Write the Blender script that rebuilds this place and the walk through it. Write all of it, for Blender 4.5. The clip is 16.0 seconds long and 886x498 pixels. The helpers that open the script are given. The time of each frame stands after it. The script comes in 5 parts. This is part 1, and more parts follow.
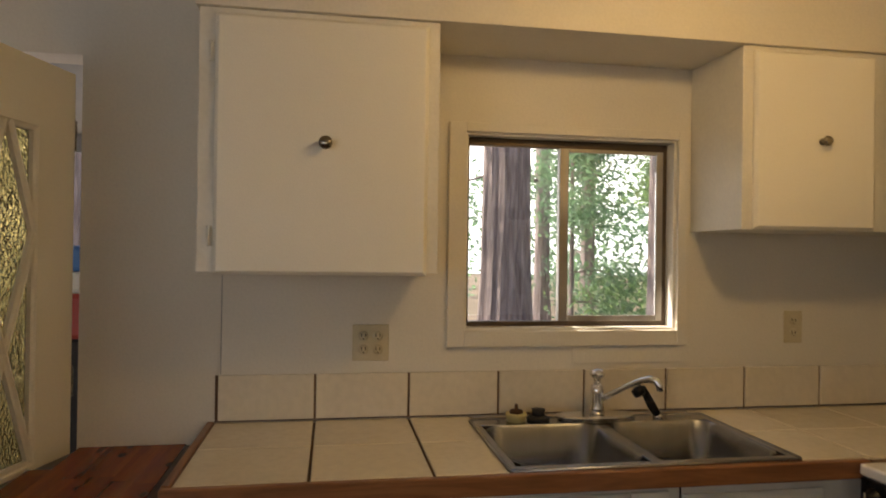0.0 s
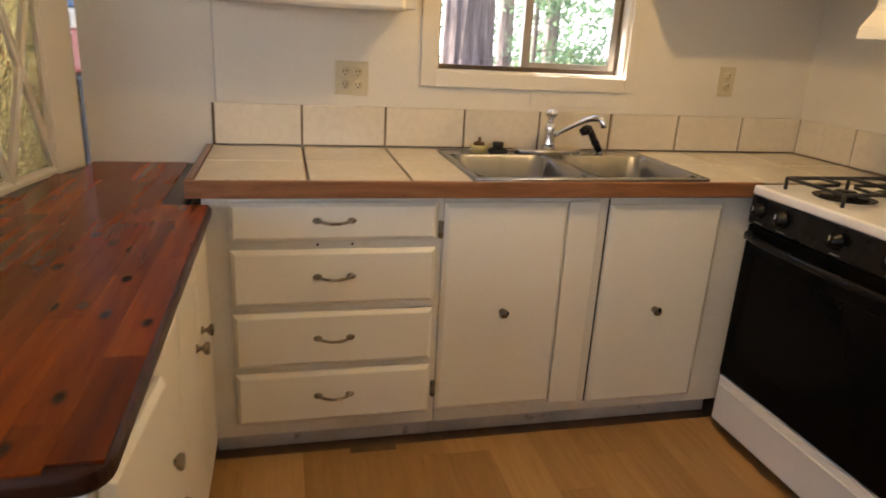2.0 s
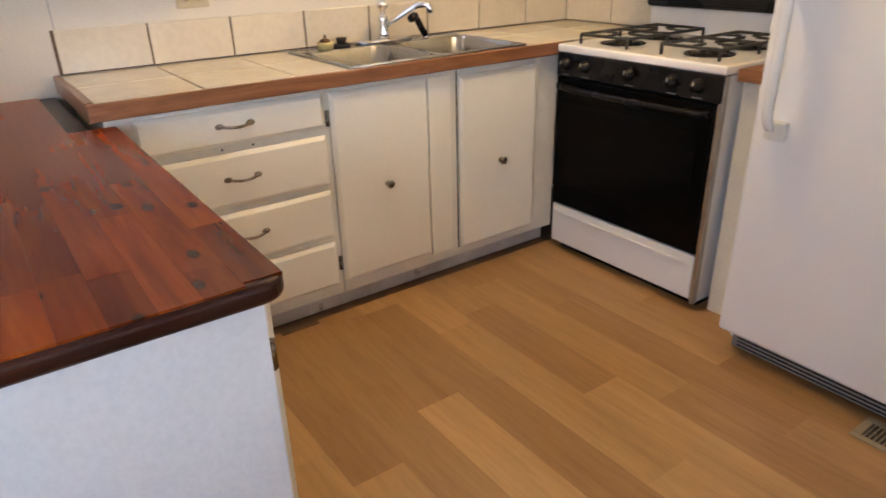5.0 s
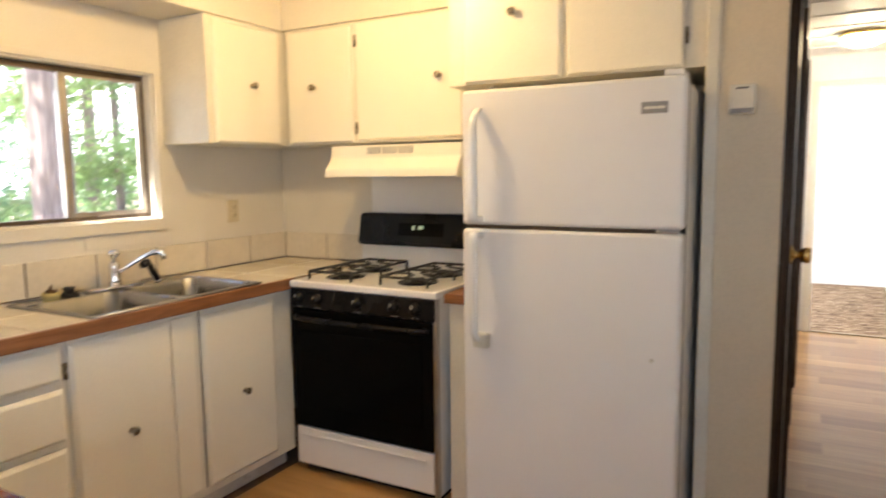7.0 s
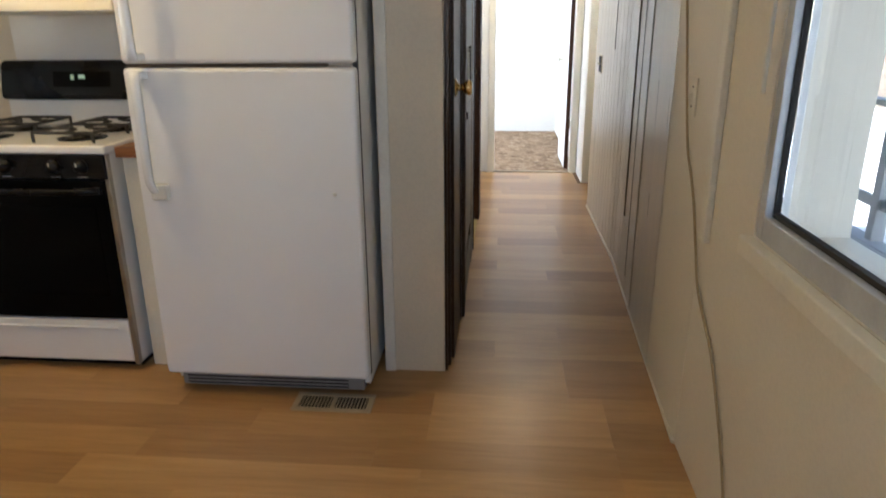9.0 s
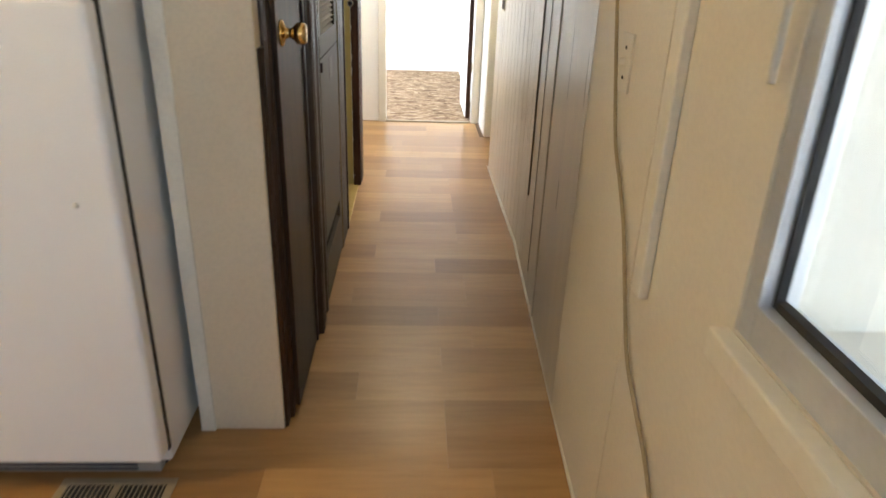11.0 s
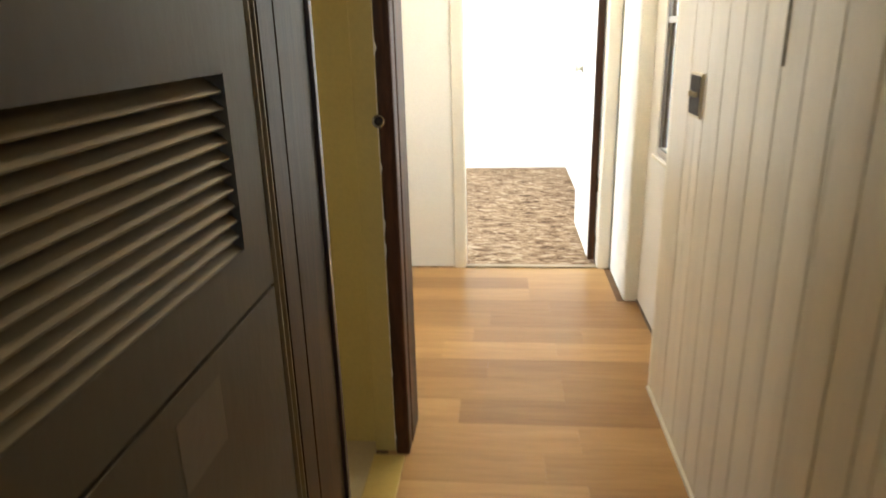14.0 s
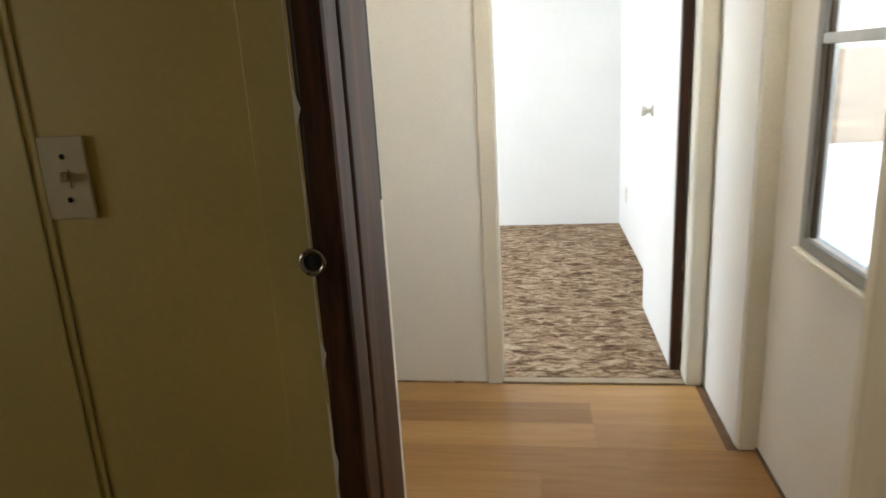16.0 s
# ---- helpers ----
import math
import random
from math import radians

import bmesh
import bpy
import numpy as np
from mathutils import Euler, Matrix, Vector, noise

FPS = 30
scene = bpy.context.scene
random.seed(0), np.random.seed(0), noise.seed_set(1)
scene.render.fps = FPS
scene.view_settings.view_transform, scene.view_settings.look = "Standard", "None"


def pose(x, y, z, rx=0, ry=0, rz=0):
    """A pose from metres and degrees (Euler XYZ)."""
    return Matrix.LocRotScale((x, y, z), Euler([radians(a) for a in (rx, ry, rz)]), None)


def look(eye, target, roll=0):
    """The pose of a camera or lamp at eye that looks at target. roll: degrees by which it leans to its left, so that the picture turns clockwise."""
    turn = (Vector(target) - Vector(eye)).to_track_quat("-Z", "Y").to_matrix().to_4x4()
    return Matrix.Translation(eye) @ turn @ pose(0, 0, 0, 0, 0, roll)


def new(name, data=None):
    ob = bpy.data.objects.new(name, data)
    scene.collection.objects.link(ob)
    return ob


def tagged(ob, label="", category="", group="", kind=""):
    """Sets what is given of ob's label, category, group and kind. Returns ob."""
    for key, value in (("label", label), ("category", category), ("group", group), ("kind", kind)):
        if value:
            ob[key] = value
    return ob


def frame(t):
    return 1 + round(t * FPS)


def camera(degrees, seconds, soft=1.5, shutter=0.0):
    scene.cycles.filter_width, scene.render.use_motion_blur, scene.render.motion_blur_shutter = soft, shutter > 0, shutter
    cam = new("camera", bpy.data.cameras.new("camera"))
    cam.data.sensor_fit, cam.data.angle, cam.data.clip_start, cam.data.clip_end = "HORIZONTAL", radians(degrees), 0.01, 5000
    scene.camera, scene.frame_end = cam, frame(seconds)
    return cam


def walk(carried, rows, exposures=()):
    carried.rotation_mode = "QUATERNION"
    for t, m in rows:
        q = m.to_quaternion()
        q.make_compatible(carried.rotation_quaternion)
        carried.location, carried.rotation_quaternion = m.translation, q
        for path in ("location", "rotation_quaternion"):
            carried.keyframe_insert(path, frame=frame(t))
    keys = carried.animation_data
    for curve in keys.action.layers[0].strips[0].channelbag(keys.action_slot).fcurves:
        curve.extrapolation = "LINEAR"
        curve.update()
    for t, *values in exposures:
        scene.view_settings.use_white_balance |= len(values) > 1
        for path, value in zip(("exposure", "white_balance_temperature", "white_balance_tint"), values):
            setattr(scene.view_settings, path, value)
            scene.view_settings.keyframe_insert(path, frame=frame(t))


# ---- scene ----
cam = camera(67.4, 16.0, 1.6, 0.4)
PATH = [
    (0, (2.174, -2.052, 1.465), (0.202, -1.721, 1.474), 0.8),
    (0.5, (2.208, -2.091, 1.432), (0.266, -1.626, 1.32), 0.0),
    (1, (2.291, -2.149, 1.383), (0.414, -1.559, 1.021), -0.5),
    (1.5, (2.36, -2.172, 1.365), (0.527, -1.548, 0.862), 0.5),
    (2, (2.467, -2.161, 1.336), (0.62, -1.702, 0.72), 3.2),
    (2.5, (2.531, -2.202, 1.341), (0.659, -1.9, 0.706), 0.4),
    (3, (2.584, -2.311, 1.312), (0.721, -1.955, 0.678), -2.5),
    (3.2, (2.601, -2.351, 1.309), (0.758, -1.95, 0.645), -3.0),
    (5.5, (2.661, -2.755, 1.299), (1.276, -1.515, 0.561), -0.7),
    (6, (2.718, -2.812, 1.344), (1.407, -1.399, 0.812), 0.4),
    (6.5, (2.719, -2.881, 1.362), (1.511, -1.343, 0.942), 1.2),
    (7, (2.684, -2.968, 1.4), (1.73, -1.225, 1.172), -0.7),
    (7.5, (2.668, -3.016, 1.403), (2.051, -1.121, 1.23), -1.3),
    (8, (2.721, -2.997, 1.394), (2.366, -1.047, 1.122), -1.0),
    (8.5, (2.77, -2.974, 1.356), (2.536, -1.036, 0.924), -0.7),
    (9, (2.819, -2.944, 1.305), (2.651, -1.05, 0.682), -0.4),
    (9.2, (2.838, -2.929, 1.291), (2.693, -1.052, 0.614), 0.1),
    (11.3, (2.979, -1.9, 1.293), (3.109, -0.074, 0.489), 1.4),
    (11.5, (2.955, -1.716, 1.294), (3.073, 0.132, 0.536), -0.2),
    (12, (2.982, -1.395, 1.284), (3.135, 0.467, 0.569), -0.5),
    (12.5, (3.011, -1.052, 1.282), (3.061, 0.817, 0.571), 0.9),
    (13, (2.993, -0.699, 1.294), (3.002, 1.174, 0.593), -1.8),
    (13.5, (2.987, -0.352, 1.281), (2.948, 1.535, 0.618), 0.2),
    (14, (2.961, -0.047, 1.274), (2.779, 1.843, 0.646), -1.5),
    (14.5, (2.918, 0.229, 1.319), (2.68, 2.171, 0.905), -4.2),
    (15, (2.942, 0.522, 1.298), (2.744, 2.468, 0.882), -3.1),
    (15.5, (2.94, 0.728, 1.283), (2.76, 2.653, 0.769), -2.1),
    (16, (2.907, 0.953, 1.27), (2.621, 2.861, 0.745), -3.3),
]
walk(cam, [(t, look(e, g, r)) for t, e, g, r in PATH], [(0.0, 1.1, 7150, 18), (0.5, 1.3, 7050, 18), (1.5, 2.0, 6650, 19), (3.0, 2.5, 6650, 21), (5.5, 2.85, 5850, 20), (6.5, 2.75, 6150, 19), (7.5, 2.45, 6650, 14), (8.0, 2.3, 6450, 13), (8.5, 2.25, 5950, 12), (9.2, 2.4, 5700, 11), (11.3, 2.95, 6250, 10), (12.5, 2.9, 6650, 7), (13.5, 2.85, 6650, 8), (14.5, 2.55, 6500, 9), (15.0, 2.2, 6350, 8), (16.0, 1.8, 6200, 9)])

# ---- world, sun, lamps ----
SUN_EL, SUN_AZ = radians(52), radians(200)
world = bpy.data.worlds.new("sky")
scene.world = world
world.use_nodes = True
wt = world.node_tree
sky = wt.nodes.new("ShaderNodeTexSky")
sky.sky_type = 'NISHITA'
sky.sun_disc = False
sky.sun_elevation, sky.sun_rotation = SUN_EL, SUN_AZ
wt.nodes["Background"].inputs[1].default_value = 0.12
wt.links.new(sky.outputs[0], wt.nodes["Background"].inputs[0])
sun = new("sun", bpy.data.lights.new("sun", 'SUN'))
sun.data.energy, sun.data.angle, sun.data.color = 5.0, radians(0.6), (1.0, 0.95, 0.86)
sun.matrix_world = look((0, 0, 20), (-math.sin(SUN_AZ) * math.cos(SUN_EL), -math.cos(SUN_AZ) * math.cos(SUN_EL), 20 - math.sin(SUN_EL)))


def window_light(name, eye, target, w, h, watts, colour=(0.86, 0.93, 1.0)):
    """A lamp standing in for the sky's light at one opening."""
    ob = new(name, bpy.data.lights.new(name, 'AREA'))
    ob.data.shape, ob.data.size, ob.data.size_y = 'RECTANGLE', w, h
    ob.data.energy, ob.data.color = watts, colour
    ob.matrix_world = look(eye, target)
    return ob


def bulb(name, at, watts, colour, radius=0.08):
    ob = new(name, bpy.data.lights.new(name, 'POINT'))
    ob.data.energy, ob.data.color, ob.data.shadow_soft_size = watts, colour, radius
    ob.location = at
    return ob


# Living-room window is assumed: an unseen opening with an added daylight lamp.
window_light("living_window_light", (3.47, -4.55, 1.45), (1.2, -2.2, 0.6), 1.55, 1.05, 4.9, (0.62, 0.79, 1.0))
window_light("bedroom_window_light", (-0.06, 4.87, 1.5), (3.5, 4.8, 1.0), 1.5, 1.1, 34)
# Fill lamp at an unseen, supposed opening, added to brighten the yellow walls.
window_light("bathroom_fill_light", (-0.06, 0.87, 1.4), (2.6, 1.5, 1.0), 0.5, 0.5, 1.6, (1.0, 0.95, 0.86))
window_light("outer_door_light", (3.64, 2.52, 1.68), (2.6, 2.9, 1.2), 0.36, 0.42, 1.7, (0.88, 0.94, 1.0))
bulb("kitchen_lamp_bulb", (1.15, -1.15, 2.235), 5.3, (1.0, 0.66, 0.22), 0.06)
bulb("hall_lamp_bulb", (2.98, 2.49, 2.235), 4.6, (1.0, 0.79, 0.46), 0.08)

# ---- materials ----
def nodes_of(name):
    m = bpy.data.materials.new(name)
    m.use_nodes = True
    t = m.node_tree
    return m, t, t.nodes["Principled BSDF"]


def coords(t, scale=(1, 1, 1), shift=0.0):
    """Object coordinates in metres, moved by each object's own random number."""
    tc = t.nodes.new("ShaderNodeTexCoord")
    mp = t.nodes.new("ShaderNodeMapping")
    mp.inputs["Scale"].default_value = scale
    if shift:
        oi = t.nodes.new("ShaderNodeObjectInfo")
        mul = t.nodes.new("ShaderNodeMath")
        mul.operation = 'MULTIPLY'
        mul.inputs[1].default_value = shift
        t.links.new(oi.outputs["Random"], mul.inputs[0])
        add = t.nodes.new("ShaderNodeVectorMath")
        add.operation = 'ADD'
        t.links.new(tc.outputs["Object"], add.inputs[0])
        t.links.new(mul.outputs[0], add.inputs[1])
        t.links.new(add.outputs[0], mp.inputs[0])
    else:
        t.links.new(tc.outputs["Object"], mp.inputs[0])
    return mp.outputs[0]


def noise_of(t, vec, scale, detail=4.0, rough=0.55, distort=0.0):
    n = t.nodes.new("ShaderNodeTexNoise")
    n.inputs["Scale"].default_value, n.inputs["Detail"].default_value = scale, detail
    n.inputs["Roughness"].default_value, n.inputs["Distortion"].default_value = rough, distort
    t.links.new(vec, n.inputs["Vector"])
    return n.outputs["Fac"]


def ramp_of(t, fac, stops):
    r = t.nodes.new("ShaderNodeValToRGB")
    el = r.color_ramp.elements
    while len(el) < len(stops):
        el.new(0.5)
    for e, (p, c) in zip(el, stops):
        e.position, e.color = p, (*c, 1)
    t.links.new(fac, r.inputs[0])
    return r.outputs[0]


def mix_of(t, a, b, fac, mode='MIX'):
    m = t.nodes.new("ShaderNodeMix")
    m.data_type, m.blend_type = 'RGBA', mode
    for s, v in ((6, a), (7, b), (0, fac)):
        if hasattr(v, "links"):
            t.links.new(v, m.inputs[s])
        else:
            m.inputs[s].default_value = (*v, 1) if isinstance(v, tuple) else v
    return m.outputs[2]


def bump_of(t, bsdf, height, strength, dist=0.01):
    b = t.nodes.new("ShaderNodeBump")
    b.inputs["Strength"].default_value, b.inputs["Distance"].default_value = strength, dist
    t.links.new(height, b.inputs["Height"])
    t.links.new(b.outputs[0], bsdf.inputs["Normal"])


def plain(name, col, rough=0.5, metal=0.0, var=0.12, scale=3.0, fine=60.0, bump=0.15, stretch=(1, 1, 1), coat=0.0, spec=0.5, stain=None, piece=0.0, dist=0.004):
    """Paint, plastic, metal or stone: a broad and a fine unevenness of tone, roughness and relief."""
    m, t, b = nodes_of(name)
    v = coords(t, stretch, 7.0 if piece else 0.0)
    broad, small = noise_of(t, v, scale), noise_of(t, v, fine, 3)
    dark = tuple(c * (1 - var) for c in col)
    light = tuple(min(1, c * (1 + var * 0.5)) for c in col)
    c = ramp_of(t, broad, [(0.3, dark), (0.7, light)])
    c = mix_of(t, c, ramp_of(t, small, [(0.35, (0.9, 0.9, 0.9)), (0.6, (1, 1, 1))]), 0.5, 'MULTIPLY')
    if stain:
        patch = ramp_of(t, noise_of(t, v, scale * 2.3, 6, 0.7), [(0.60, (0, 0, 0)), (0.74, (1, 1, 1))])
        c = mix_of(t, c, stain, patch)
    if piece:
        oi = t.nodes.new("ShaderNodeObjectInfo")
        c = mix_of(t, c, ramp_of(t, oi.outputs["Random"], [(0, (1 - piece,) * 3), (1, (1, 1, 1))]), 1.0, 'MULTIPLY')
    t.links.new(c, b.inputs["Base Color"])
    r = t.nodes.new("ShaderNodeMapRange")
    r.inputs["To Min"].default_value, r.inputs["To Max"].default_value = max(0.02, rough - 0.08), min(1, rough + 0.1)
    t.links.new(broad, r.inputs[0])
    t.links.new(r.outputs[0], b.inputs["Roughness"])
    b.inputs["Metallic"].default_value = metal
    b.inputs["Coat Weight"].default_value = coat
    b.inputs["Specular IOR Level"].default_value = spec
    if bump:
        bump_of(t, b, small, bump, dist)
    return m


def timber(name, tones, along='x', rough=0.4, coat=0.0, grain=1.0, piece=0.0, knots=None, bump=0.1, spec=0.35):
    """Wood with its grain along one axis; piece: how far single boards differ."""
    m, t, b = nodes_of(name)
    s = {'x': (1.2, 14, 14), 'y': (14, 1.2, 14), 'z': (14, 14, 1.2)}[along]
    v = coords(t, s, 9.0 if piece else 0.0)
    g = noise_of(t, v, 1.6 * grain, 6, 0.6, 0.8)
    f = noise_of(t, v, 9.0 * grain, 4, 0.6)
    c = ramp_of(t, g, [(0.25, tones[0]), (0.5, tones[1]), (0.75, tones[2])])
    c = mix_of(t, c, ramp_of(t, f, [(0.3, (0.74, 0.72, 0.7)), (0.6, (1, 1, 1))]), 0.55, 'MULTIPLY')
    if piece:
        oi = t.nodes.new("ShaderNodeObjectInfo")
        c = mix_of(t, c, ramp_of(t, oi.outputs["Random"], [(0, (1 - piece, 1 - piece * 1.15, 1 - piece * 1.25)), (0.5, (1 - piece * 0.45, 1 - piece * 0.5, 1 - piece * 0.55)), (1, (1, 1, 1))]), 1.0, 'MULTIPLY')
    if knots:
        k = t.nodes.new("ShaderNodeTexVoronoi")
        k.voronoi_dimensions = '2D'
        k.inputs["Scale"].default_value = 1.0
        kv = coords(t, {'x': (4.2, 8.5, 8.5), 'y': (8.5, 4.2, 8.5), 'z': (8.5, 8.5, 4.2)}[along], 5.0 if piece else 0.0)
        t.links.new(kv, k.inputs["Vector"])
        mask = ramp_of(t, k.outputs["Distance"], [(0.04, (1, 1, 1)), (0.105, (0, 0, 0))])
        c = mix_of(t, c, knots, mask)
    t.links.new(c, b.inputs["Base Color"])
    b.inputs["Roughness"].default_value = rough
    b.inputs["Coat Weight"].default_value = coat
    b.inputs["Coat Roughness"].default_value = 0.12
    b.inputs["Specular IOR Level"].default_value = spec
    bump_of(t, b, f, bump, 0.003)
    return m


def clear_glass(name, tint=(0.96, 0.99, 0.98), rough=0.0, ripple=0.0):
    m, t, b = nodes_of(name)
    b.inputs["Base Color"].default_value = (*tint, 1)
    b.inputs["Transmission Weight"].default_value = 1.0
    b.inputs["Roughness"].default_value = rough
    b.inputs["IOR"].default_value = 1.45
    if ripple:
        v = t.nodes.new("ShaderNodeTexVoronoi")
        v.inputs["Scale"].default_value = 90
        t.links.new(coords(t), v.inputs["Vector"])
        bump_of(t, b, v.outputs["Distance"], ripple, 0.01)
    return m


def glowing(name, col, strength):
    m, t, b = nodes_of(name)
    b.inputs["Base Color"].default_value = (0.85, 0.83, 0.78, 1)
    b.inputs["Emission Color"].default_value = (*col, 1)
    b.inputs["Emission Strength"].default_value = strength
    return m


def streaky_carpet():
    m, t, b = nodes_of("shag_carpet")
    v = coords(t, (10, 24, 24))
    g = noise_of(t, v, 1.0, 6, 0.72, 1.2)
    f = noise_of(t, coords(t, (60, 160, 160)), 1.0, 3)
    w = noise_of(t, coords(t), 1.6, 3)
    c = ramp_of(t, g, [(0.33, (0.05, 0.028, 0.016)), (0.44, (0.20, 0.125, 0.075)), (0.53, (0.42, 0.30, 0.195)), (0.66, (0.64, 0.53, 0.40))])
    c = mix_of(t, c, ramp_of(t, f, [(0.3, (0.45, 0.42, 0.4)), (0.65, (1, 1, 1))]), 0.8, 'MULTIPLY')
    c = mix_of(t, c, ramp_of(t, w, [(0.35, (0.75, 0.72, 0.7)), (0.65, (1, 1, 1))]), 0.6, 'MULTIPLY')
    t.links.new(c, b.inputs["Base Color"])
    b.inputs["Roughness"].default_value = 1.0
    b.inputs["Specular IOR Level"].default_value = 0.1
    bump_of(t, b, f, 0.8, 0.01)
    return m


WALL = plain("off_white_wall_paint", (0.72, 0.67, 0.57), 0.45, var=0.07, scale=1.3, fine=120, bump=0.08)
WALL2 = plain("white_wall_paint", (0.80, 0.79, 0.76), 0.5, var=0.06, scale=1.0, fine=140, bump=0.08)
PARTITION = plain("tan_cream_partition_paint", (0.72, 0.62, 0.46), 0.45, var=0.08, scale=1.5, fine=110, bump=0.08)
BOARD = plain("painted_panel_board", (0.66, 0.60, 0.49), 0.30, var=0.10, scale=2.2, fine=50, bump=0.12, stretch=(6, 6, 0.5), piece=0.06)
TRIM = plain("trim_paint", (0.76, 0.72, 0.62), 0.38, var=0.08, scale=4, fine=90, bump=0.1)
CEIL = plain("ceiling_panel_paint", (0.78, 0.75, 0.68), 0.6, var=0.06, scale=2, fine=80, bump=0.12)
CAB = plain("cream_cabinet_paint", (0.83, 0.785, 0.67), 0.36, var=0.05, scale=1.4, fine=320, bump=0.04, stretch=(1, 1, 0.6))
CABBODY = plain("cream_frame_paint", (0.74, 0.70, 0.60), 0.42, var=0.09, scale=4, fine=70, bump=0.12)
KICK = plain("scuffed_toe_board", (0.58, 0.54, 0.50), 0.6, var=0.25, scale=6, fine=60, stain=(0.16, 0.13, 0.11))
YELLOW = plain("yellow_bathroom_paint", (0.57, 0.445, 0.145), 0.5, var=0.1, scale=1.5, fine=80, bump=0.1)
TILE = plain("cream_glazed_tile", (0.74, 0.66, 0.52), 0.22, var=0.06, scale=5, fine=40, bump=0.04, piece=0.07, coat=0.2)
GROUT = plain("brown_grout", (0.17, 0.10, 0.055), 0.85, var=0.3, scale=12, fine=160, bump=0.4)
WHITE_ENAMEL = plain("white_enamel", (0.83, 0.82, 0.80), 0.22, var=0.03, scale=2, fine=300, bump=0.05, coat=0.3)
FRIDGE = plain("pebbled_white_fridge_paint", (0.83, 0.81, 0.79), 0.33, var=0.03, scale=1.5, fine=420, bump=0.25, dist=0.001)
BLACK_GLASS = plain("black_oven_glass", (0.003, 0.003, 0.003), 0.12, var=0.1, scale=2, fine=90, bump=0.0, spec=0.06)
OVEN = plain("black_oven_enamel", (0.003, 0.003, 0.003), 0.30, var=0.2, scale=5, fine=120, bump=0.02, spec=0.05)
BLACK = plain("black_enamel", (0.005, 0.005, 0.006), 0.26, var=0.2, scale=5, fine=120, bump=0.05, spec=0.22)
IRON = plain("cast_iron_grate", (0.02, 0.02, 0.021), 0.5, var=0.3, scale=20, fine=200, bump=0.4)
RUBBER = plain("dark_gasket_rubber", (0.02, 0.018, 0.017), 0.7, var=0.2, scale=8, fine=90)
GREY = plain("grey_plastic", (0.30, 0.29, 0.28), 0.5, var=0.15, scale=8, fine=100)
PLATE = plain("almond_switch_plate", (0.58, 0.50, 0.33), 0.4, var=0.08, scale=12, fine=100)
OLD_WHITE = plain("aged_white_plastic", (0.72, 0.69, 0.60), 0.45, var=0.08, scale=10, fine=100)
# Near-black with the shade of gaps, slots and holes put in; also screws.
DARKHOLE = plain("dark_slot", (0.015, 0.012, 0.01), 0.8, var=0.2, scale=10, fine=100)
STEEL = plain("brushed_sink_steel", (0.36, 0.36, 0.37), 0.22, 1.0, var=0.12, scale=4, fine=200, bump=0.06, stretch=(1, 6, 1))
CHROME = plain("chrome", (0.78, 0.78, 0.79), 0.10, 1.0, var=0.08, scale=12, fine=200, bump=0.02)
NICKEL = plain("aged_nickel", (0.30, 0.26, 0.20), 0.26, 1.0, var=0.25, scale=30, fine=250, bump=0.08)
BRASS = plain("polished_brass", (0.72, 0.50, 0.20), 0.16, 1.0, var=0.15, scale=14, fine=200, bump=0.03)
ALU = plain("dull_aluminium", (0.44, 0.41, 0.37), 0.42, 1.0, var=0.2, scale=8, fine=150, bump=0.1)
PALEALU = plain("pale_aluminium", (0.60, 0.61, 0.62), 0.5, 0.5, var=0.15, scale=8, fine=150, bump=0.08)
DARKALU = plain("bronze_aluminium", (0.11, 0.08, 0.055), 0.45, 0.6, var=0.25, scale=8, fine=150, bump=0.1)
VENT = plain("beige_metal_register", (0.38, 0.31, 0.21), 0.45, 0.2, var=0.2, scale=12, fine=120)
CORD = plain("beige_lamp_cord", (0.36, 0.29, 0.18), 0.6, var=0.1, scale=20, fine=120)
REDWOOD = timber("varnished_redwood", ((0.12, 0.016, 0.002), (0.24, 0.041, 0.0035), (0.37, 0.086, 0.008)), 'x', 0.24, 0.0, 0.55, 0.45, (0.032, 0.008, 0.002), 0.1, 0.2)
# Same redwood for the slab's edge, several times darker than the top.
REDEDGE = timber("darkened_varnished_redwood_edge", ((0.012, 0.003, 0.002), (0.035, 0.007, 0.003), (0.085, 0.017, 0.005)), 'y', 0.32, 0.0)
OAKEDGE = timber("stained_oak_edging", ((0.14, 0.055, 0.022), (0.27, 0.115, 0.048), (0.36, 0.17, 0.075)), 'y', 0.35, 0.25, 1.4)
OAKEDGE_X = timber("stained_oak_edging_short", ((0.14, 0.055, 0.022), (0.27, 0.115, 0.048), (0.36, 0.17, 0.075)), 'x', 0.35, 0.25, 1.4)
LAMINATE = timber("oak_laminate", ((0.43, 0.245, 0.090), (0.50, 0.293, 0.113), (0.57, 0.345, 0.143)), 'x', 0.33, 0.0, 0.5, 0.34, None, 0.04)
WALNUT = timber("dark_walnut_panelling", ((0.010, 0.005, 0.002), (0.030, 0.016, 0.007), (0.062, 0.034, 0.016)), 'z', 0.42, 0.0, 1.0, 0.0, None, 0.1, 0.22)
WALNUT_TRIM = timber("dark_walnut_moulding", ((0.012, 0.005, 0.003), (0.034, 0.016, 0.008), (0.07, 0.034, 0.018)), 'z', 0.35, 0.2, 1.2)
JAMB = timber("worn_stained_jamb", ((0.012, 0.005, 0.003), (0.05, 0.020, 0.009), (0.13, 0.052, 0.021)), 'z', 0.45, 0.0, 1.0, 0.0, None, 0.1, 0.2)
